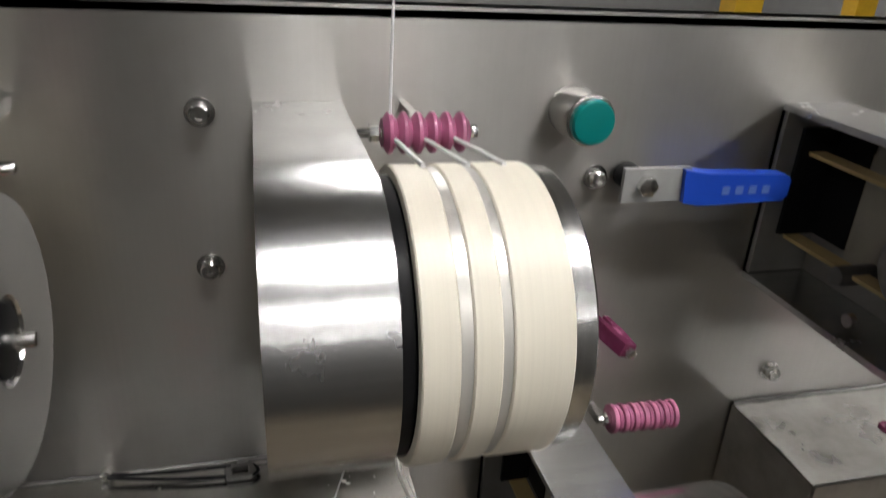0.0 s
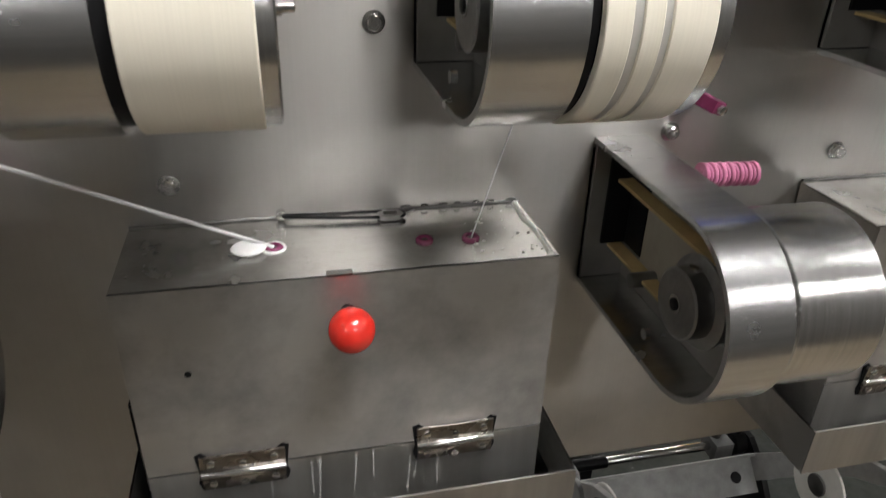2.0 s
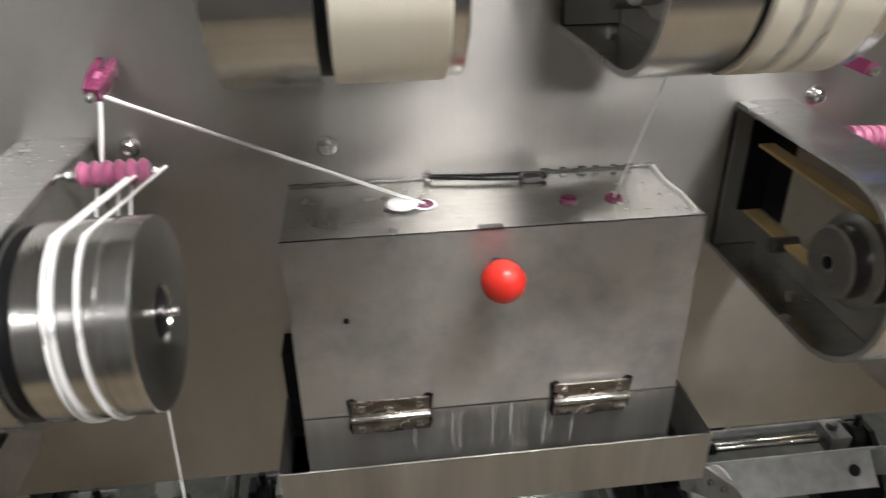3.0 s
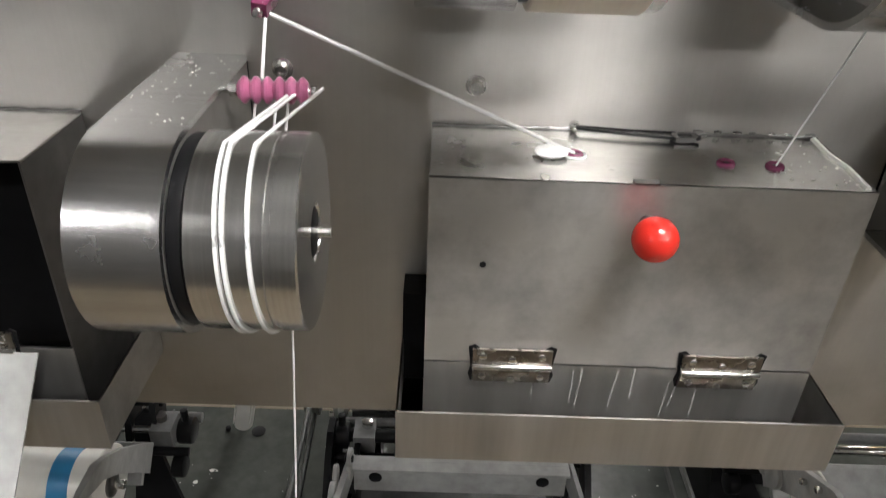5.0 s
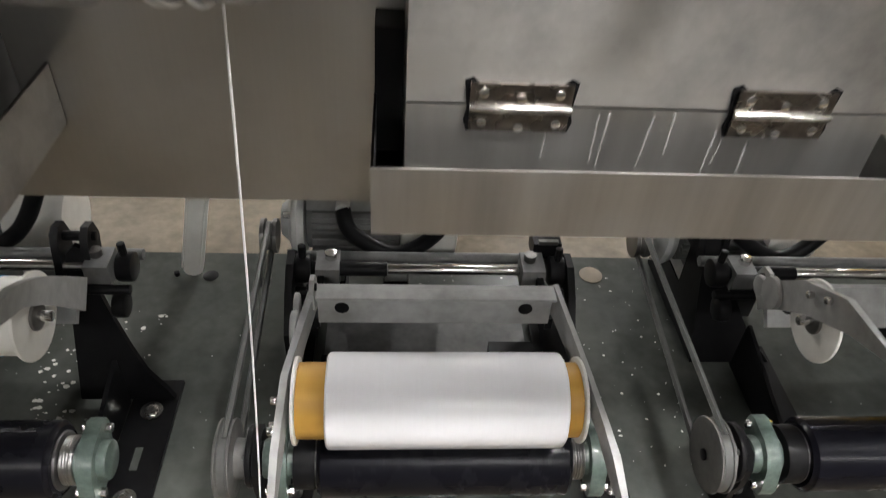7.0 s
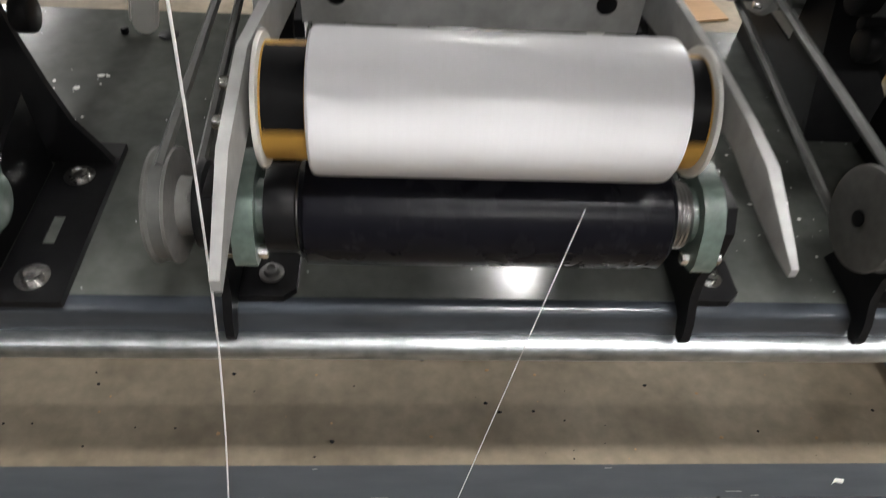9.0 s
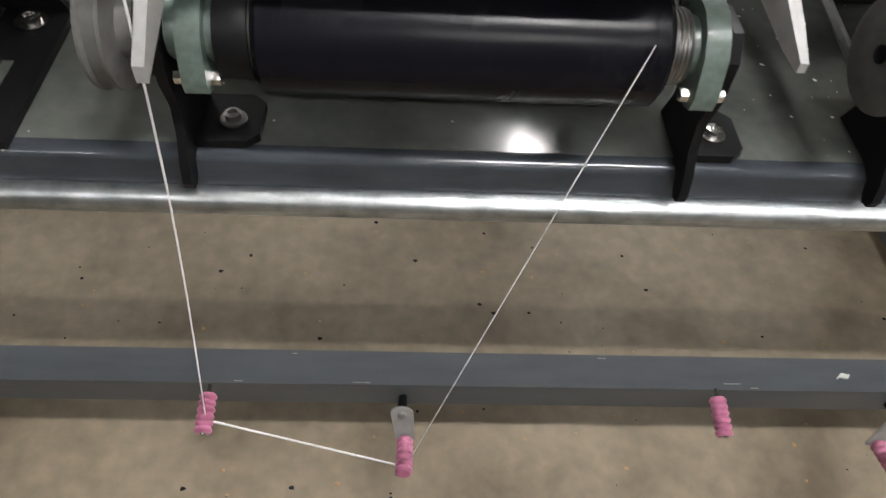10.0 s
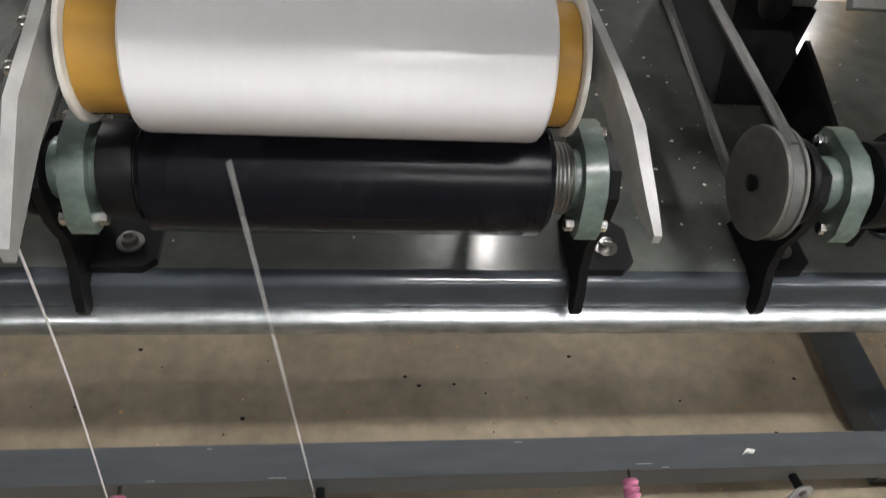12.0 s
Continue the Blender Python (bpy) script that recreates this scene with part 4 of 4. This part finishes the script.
def motor(at):
    """A finned motor lying along x; origin on its axis."""
    m = thing("motor", at, "silver grey finned electric motor with terminal box", "motor", "motors")
    part("body", round_bar(-0.11, 0.036, 0.044, "x", (0, 0, 0), 40, 0.003), FINNED, m, "dark cast body")
    for k in range(30):
        w = 2 * math.pi * k / 30
        fin = part("fin", box(-0.1, 0.034, -0.0012, 0.0012, 0.0425, 0.056, 0.0005), FINNED, m)
        fin.rotation_euler = (w, 0, 0)
    part("fan_cowl", lathe([(0.036, 0.055), (0.037, 0.058), (0.11, 0.058), (0.122, 0.053), (0.125, 0.042), (0.125, 0.01)], "x", (0, 0, 0), 48), PLASTIC, m, "pale fan cowl")
    part("end_shield", lathe([(-0.112, 0.058), (-0.122, 0.063), (-0.13, 0.06), (-0.138, 0.035), (-0.15, 0.025), (-0.152, 0.01)], "x", (0, 0, 0), 48), MOTOR, m)
    for k in range(4):
        w = math.pi / 4 + k * math.pi / 2
        part("tie_bolt", round_bar(-0.142, -0.12, 0.005, "x", (0, 0.053 * math.cos(w), 0.053 * math.sin(w)), 6, 0.0005), CHROME, m)
    tb = part("terminal_box", prism([(-0.05, 0.057), (0.04, 0.057), (0.045, 0.1), (-0.055, 0.1)], -0.105, 0.0, "x", 0.004), MOTOR, m, "terminal box", sharp=40)
    part("lid", box(-0.11, 0.005, -0.058, 0.048, 0.101, 0.112, 0.004), MOTOR, tb)
    part("lid_panel", prism([(-0.09, -0.035), (-0.08, -0.045), (-0.025, -0.045), (-0.015, -0.035), (-0.015, 0.03), (-0.09, 0.03)], 0.1125, 0.117, "z", 0.002), MOTOR, tb)
    for sx in (-0.1, -0.005):
        for sy in (-0.05, 0.04):
            part("lid_screw", lathe([(0.1123, 0.004), (0.1155, 0.0038), (0.116, 0.002)], "z", (sx, sy, 0), 10), CHROME, tb)
    part("gland", round_bar(-0.075, -0.048, 0.0105, "y", (-0.05, 0, 0.078), 8, 0.001), PLASTIC, tb, "pale cable gland")
    for fx in (-0.07, 0.03):
        part("pedestal", box(fx - 0.02, fx + 0.02, -0.07, 0.07, PLATE_Z - 0.689, -0.0725, 0.002), BLACK, m)
        part("foot", box(fx - 0.018, fx + 0.018, -0.065, 0.065, -0.072, -0.042, 0.003), MOTOR, m)
    return m


def traverse(at, ends=(-1, 1)):
    """Cross rods, clamps and end pieces behind the cradle."""
    t = thing("cradle_mount", at, "black cradle mount with bright cross rods and clamps", "machine part", "cradle mounts")
    part("rod", round_bar(-0.06, 0.125, 0.0075, "x", (0, 0.3, 0.735), 20), CHROME, t, "bright cross rod")
    part("rod_sleeve", round_bar(-0.185, -0.0605, 0.0105, "x", (0, 0.3, 0.735), 20), BLACK, t)
    part("lower_rod", round_bar(-0.185, 0.185, 0.007, "x", (0, 0.272, 0.718), 16), BLACK, t)
    part("rear_rod", round_bar(-0.185, 0.185, 0.008, "x", (0, 0.34, 0.722), 16), FINNED, t)
    for sx in (-1, 1):
        part("clamp", box(sx * 0.142 - 0.016, sx * 0.142 + 0.016, 0.28, 0.322, 0.716, 0.75, 0.004), FINNED, t, "dark cast clamp block")
        part("clamp_screw", round_bar(0.75, 0.761, 0.0085, "z", (sx * 0.138, 0.305, 0), 14), CHROME if sx < 0 else DARKSTEEL, t)
        if sx in ends:
            part("base", box(sx * 0.192 - 0.02, sx * 0.192 + 0.02, 0.215, 0.37, PLATE_Z + 0.001, PLATE_Z + 0.009, 0.0015), BLACK, t)
            part("end_plate", prism([(0.22, 0.56), (0.36, 0.55), (0.37, 0.6), (0.335, 0.735), (0.315, 0.755), (0.285, 0.755), (0.25, 0.73), (0.215, 0.69)], sx * 0.192 - 0.005, sx * 0.192 + 0.005, "x", 0.0015), BLACK, t, "black end plate")
        part("collar", round_bar(sx * 0.176 - 0.011, sx * 0.176 + 0.011, 0.021, "x", (0, 0.3, 0.735), 24, 0.003), BLACK, t)
        part("lower_collar", round_bar(sx * 0.172 - 0.009, sx * 0.172 + 0.009, 0.018, "x", (0, 0.262, 0.7), 24, 0.003), BLACK, t)
        part("thumb_screw", round_bar(0.756, 0.776, 0.0055, "z", (sx * 0.176, 0.3, 0), 10), BLACK, t)
        if len(ends) > 1:
            part("link", box(sx * 0.1505 - 0.0045, sx * 0.1505 + 0.0045, 0.2, 0.29, 0.722, 0.74, 0.002), BLACK, t)
    if len(ends) > 1:
        sb = part("switch_box", box(0.146, 0.186, 0.326, 0.36, 0.735, 0.762, 0.003), BLACK, t)
        part("lever", box(0.152, 0.18, 0.324, 0.33, 0.762, 0.768, 0.001), DARKSTEEL, sb)
    return t


def traverse_housing(at):
    """Low housing on the bench behind the drum."""
    hs = thing("traverse_housing", at, "low black traverse housing on the bench behind the drum", "housing")
    part("base", box(-0.155, 0.158, 0.15, 0.262, PLATE_Z + 0.001, PLATE_Z + 0.052, 0.004), BLACK, hs)
    # pan added as the dark mass here; it hides the lamp's reflection
    part("cover_pan", box(-0.155, 0.158, 0.264, 0.385, PLATE_Z + 0.001, PLATE_Z + 0.018, 0.003), FINNED, hs, "dark pan added over a lamp reflection in the plate")
    lid = part("lid", box(-0.148, 0.075, 0.158, 0.256, PLATE_Z + 0.0525, PLATE_Z + 0.056, 0.001), FINNED, hs, "dark grey lid with a slot")
    part("slot", box(-0.055, -0.03, 0.2, 0.209, PLATE_Z + 0.0561, PLATE_Z + 0.0566, 0), BLACK, lid)
    part("tab", box(-0.02, -0.012, 0.19, 0.22, PLATE_Z + 0.0562, PLATE_Z + 0.068, 0.001), CHROME, lid, "bright bent tab")
    part("tab_foot", box(-0.0275, -0.0205, 0.198, 0.212, PLATE_Z + 0.0562, PLATE_Z + 0.059, 0.0005), CHROME, lid)
    blk = part("cam_block", box(0.085, 0.15, 0.185, 0.25, PLATE_Z + 0.0525, PLATE_Z + 0.095, 0.004), BLACK, hs, "black cam block")
    part("cam_pin", round_bar(PLATE_Z + 0.0952, PLATE_Z + 0.108, 0.006, "z", (0.1, 0.215, 0), 14), CHROME, blk)
    return hs


def gusset(at, label):
    g = thing("gusset_bracket", at, label, "bracket", "gusset brackets")
    part("web", prism([(0.0, 0.01), (0.21, 0.01), (0.21, 0.1), (0.17, 0.09), (0.1, 0.07), (0.0, 0.05)], -0.036, -0.03, "x", 0.0012), BLACK, g, "black painted web")
    slope = [(-0.1, 0.205), (-0.088, 0.216), (-0.076, 0.212), (-0.07, 0.19), (-0.058, 0.15), (-0.044, 0.118), (-0.026, 0.082), (-0.006, 0.048), (0.02, 0.022), (0.03, 0.01), (-0.1, 0.01)]
    lean = prism(slope, 0.215, 0.223, "y", 0.001)
    for v in lean.verts:
        v.co.y += (v.co.z - 0.01) * 0.45
    part("front_plate", lean, BLACK, g, "black sloping plate with a hollow edge")
    part("side_web", prism([(0.224, 0.01), (0.33, 0.01), (0.335, 0.17), (0.322, 0.195), (0.3, 0.19)], -0.1, -0.094, "x", 0.0012), BLACK, g)
    for px in (-0.108, -0.07):
        part("prong", prism([(0.285, 0.17), (0.33, 0.17), (0.342, 0.215), (0.334, 0.238), (0.316, 0.242), (0.302, 0.228)], px - 0.005, px + 0.005, "x", 0.002), BLACK, g, "black rounded prong")
    part("prong_pin", round_bar(-0.12, -0.06, 0.007, "x", (0, 0.322, 0.222), 14), BLACK, g)
    f = part("foot", box(-0.0295, 0.034, 0.03, 0.25, 0.001, 0.009, 0.002), BLACK, g)
    part("slot", box(-0.004, 0.006, 0.1, 0.135, 0.0092, 0.0096, 0), PLATE, f, "grey slot")
    for y in (0.057, 0.194):
        bolt_up(g, (0.002, y, 0.0095), 0.0115)
    return g


CX = -0.088
stand = friction_drum((CX, 0, 0))
shell = drum_shell((CX, 0, 0))
crad = cradle((CX, 0, 0), "pale grey painted bobbin cradle holding a full bobbin")
bob = bobbin((CX, BY, BZ), "full white yarn bobbin on an ochre tube")
mot = motor((CX - 0.077, 0.465, 0.69))
trav = traverse((CX, 0, 0))
traverse_housing((CX, 0, 0))
for s in (-1, 1):
    m = pose(CX + s * PITCH, 0, 0)
    copy_thing(stand, m) if s > 0 else friction_drum((CX - PITCH, 0, 0), False)
    copy_thing(shell, pose(CX + s * PITCH, DY, DZ))
    copy_thing(mot, pose(CX - 0.077 + s * PITCH, 0.465, 0.69))
    traverse((CX + s * PITCH, 0, 0), (s,))
    swing = Matrix.Translation((0, 0.22, 0.75)) @ Matrix.Rotation(radians(-45), 4, "X") @ Matrix.Translation((0, -0.2, -0.775))
    c2 = copy_thing(crad, m @ swing)
    tagged(c2, "pale grey painted bobbin cradle lifted with an empty tube")
    e2 = bobbin((0, 0, 0), "empty white paper tube in a lifted cradle" if s < 0 else "white chuck flanges in a lifted empty cradle", False, PLASTIC, s < 0)
    e2.matrix_basis = m @ swing @ pose(0, BY, BZ)
gusset((-0.478, 0, PLATE_Z), "tall black gusset bracket bolted to the bench")
gusset((0.43, 0.07, PLATE_Z), "tall black gusset bracket behind the belt pulley")

# conduit, cables and posts behind the winders
for px, py, tx, ty in ((-0.482, 0.487, -0.35, 0.47), (0.122, 0.52, 0.125, 0.47)):
    p = thing("plastic_strip", (px, py, PLATE_Z + 0.001), "white plastic strip with a rounded foot behind the winders", "strip", "plastic strips")
    outline = [(0.0165 * math.cos(w), 0.0165 + 0.0165 * math.sin(w)) for w in (radians(180 + 180 * k / 10) for k in range(11))] + [(0.0165, 0.62), (-0.0165, 0.62)]
    strip = prism(outline, -0.0022, 0.0022, "y", 0.0008)
    for v in strip.verts:
        v.co.x += (tx - px) * v.co.z / 0.62
        v.co.y += (ty - py) * v.co.z / 0.62
    body = part("strip", strip, PLASTIC, p)
    for sx in (-1, 1):
        part("edge", sweep([(sx * 0.0145, -0.0028, 0.02), (sx * 0.0145 + (tx - px) * 0.966, (ty - py) * 0.966 - 0.0028, 0.6)], 0.0016, 6), PLASTIC, body)
    part("screw", round_bar(0.0, 0.008, 0.005, "z", (-0.026, -0.002, 0), 10), BLACK, p)
for k in (-1, 0, 1):
    ox = k * PITCH
    cb = thing("motor_cable", (ox, 0, 0), "black ribbed motor cable", "cable", "motor cables")
    line = curve([(-0.215, 0.395, 0.765), (-0.2, 0.37, 0.74), (-0.14, 0.365, 0.708), (-0.09, 0.375, 0.725), (-0.055, 0.385, 0.775), (-0.042, 0.4, 0.83), (-0.04, 0.42, 1.0)], 14)
    bm = bmesh.new()
    sweep(line, 0.012, 12, bm)
    part("sheath", bm, BLACK, cb)
holes = thing("bench_hole", (0, 0, PLATE_Z), "round cut-outs in the bench plate", "hole")
for hx, hy in ((0.217, 0.497), (-0.452, 0.485), (-0.36, 0.47)):
    part("rim", round_bar(0.0006, 0.0016, 0.021 if hx > 0 else 0.013, "z", (hx, hy, 0), 24, 0.0003), CONCRETE if hx > 0 else BLACK, holes)

# ---- the hall floor behind ----
for k, (cx, cy, w, d, rz) in enumerate(((0.45, 1.75, 0.7, 0.5, 12), (0.95, 2.1, 0.8, 0.6, -20), (-0.05, 2.3, 0.5, 0.4, 35))):
    cd = solid("cardboard_sheet", box(-w / 2, w / 2, -d / 2, d / 2, 0, 0.006, 0.001), CARD, "flattened brown cardboard lying on the floor", "cardboard", "", "cardboard")
    cd.location, cd.rotation_euler = (cx, cy, 0.002 + 0.008 * k), (0, 0, radians(rz))
for bx, by in ((0.3, 2.9), (1.9, 2.2), (3.1, 2.9)):
    st = thing("yellow_frame", (bx, by, 0), "yellow painted steel rack post", "rack", "yellow racks")
    part("post", box(-0.06, 0.06, -0.05, 0.05, 0, 2.2, 0.006), YELLOW, st)
    part("shelf", box(0.062, 1.1, -0.3, 0.3, 0.45, 0.52, 0.006), YELLOW, st)
    part("carton", box(0.15, 0.75, -0.22, 0.22, 0.002, 0.38, 0.006), CARD, st)
pipe2 = solid("floor_tube", sweep([(-0.6, 2.35, 0.02), (-0.15, 2.5, 0.02)], 0.018, 10), BLACK, "dark steel tube lying on the floor", "tube")


# crumbs on the floor and splashes on the bench
def scatter(name, count, area, size, z, mat, label, category, flat, seed):
    rng = random.Random(seed)
    bm = bmesh.new()
    for _ in range(count):
        x, y, a = rng.uniform(area[0], area[1]), rng.uniform(area[2], area[3]), rng.uniform(0, 6.28)
        q = size * rng.uniform(0.35, 1.0) ** 2
        ring = [bm.verts.new((x + q * rng.uniform(0.6, 1.2) * math.cos(a + k * 1.047), y + q * rng.uniform(0.5, 1.0) * math.sin(a + k * 1.047), z)) for k in range(6)]
        tip = bm.verts.new((x, y, z + q * flat))
        for k in range(6):
            bm.faces.new((ring[k], ring[(k + 1) % 6], tip))
    return solid(name, bm, mat, label, category, "stuff", sharp=80)


scatter("floor_crumbs", 170, (-1.0, 1.1, -0.25, 0.6), 0.005, 0.0004, BLACK, "small dark crumbs strewn on the concrete floor", "crumbs", 0.5, 3)
scatter("floor_dust", 120, (-1.0, 1.1, -0.25, 0.6), 0.005, 0.0004, CARD, "brown dust clots on the concrete floor", "dust", 0.4, 9)
scatter("bench_splashes", 130, (-0.66, -0.5, 0.12, 0.4), 0.006, PLATE_Z + 0.0004, PLASTIC, "white dried splashes on the bench plate", "splashes", 0.1, 5)
scatter("bench_splashes", 70, (0.13, 0.3, 0.1, 0.5), 0.003, PLATE_Z + 0.0004, PLASTIC, "fine white splashes on the bench plate", "splashes", 0.1, 6)
scatter("bench_splashes", 60, (-0.3, 0.1, 0.1, 0.5), 0.003, PLATE_Z + 0.0004, PLASTIC, "fine white splashes under the cradle", "splashes", 0.1, 7)

scatter("lint", 60, (-0.313, -0.27, -0.135, -0.01), 0.0012, CZ + 0.0597, PLASTIC, "white lint on the dusty belt arm", "lint", 0.2, 11)
scatter("bath_drops", 40, (-0.135, 0.135, -0.085, -0.015), 0.0017, 1.3572, CHROME, "small water drops on the bath top", "drops", 0.35, 12)
scatter("bath_residue", 26, (0.09, 0.138, -0.085, -0.01), 0.0022, 1.3572, PLASTIC, "pale dried residue near the bath edge", "residue", 0.08, 13)


# ---- what moves ----
TRAVERSE = ((0, -0.1), (0.4, 0.02), (0.8, -0.18), (1.2, 0.03), (1.6, -0.17), (2, 0.02), (2.4, -0.18), (2.8, 0.03), (3.2, -0.17), (3.6, 0.02), (4, -0.18), (4.4, 0.03), (4.8, -0.17),
            (5.2, 0.02), (5.6, -0.18), (6, 0.03), (6.4, -0.17), (6.8, 0.02), (7.2, -0.18), (7.6, 0.03), (8, -0.1), (8.3, -0.069), (8.5, -0.03), (8.7, -0.2), (9, -0.01), (9.2, -0.15), (9.5, 0.045), (9.8, -0.17),
            (10, 0.055), (10.1, 0.03), (10.3, -0.08), (10.5, -0.062), (10.7, 0.0), (11, -0.06), (11.3, -0.09), (11.5, -0.134), (11.6, -0.1), (12, -0.158))
moving = yarn("winding_yarn", [(0, 0, 0), (0, 0, 0.6)], 0.00055, "white yarn sweeping to and fro onto the bobbin")
GUIDE = Vector((-0.105, -0.052, 0.112))


def motions():
    for ob, speed in ((bob, -43.2), (shell, 55.0), (roller_a, -40.0), (roller_b, -40.0), (roller_c, -35.0), (roller_d, 42.0)):
        at = ob.location.copy()
        turn = 80 + 65 * 43.2 if ob is bob else 0
        walk(ob, [(k / 10, pose(*at, turn + speed * k)) for k in range(121)])
    rows = []
    for t, x in TRAVERSE:
        way = Vector((x, 0.008, 0.70)) - GUIDE
        rows.append((t, Matrix.Translation(GUIDE) @ way.to_track_quat("Z", "Y").to_matrix().to_4x4()))
    walk(moving, rows)


motions()
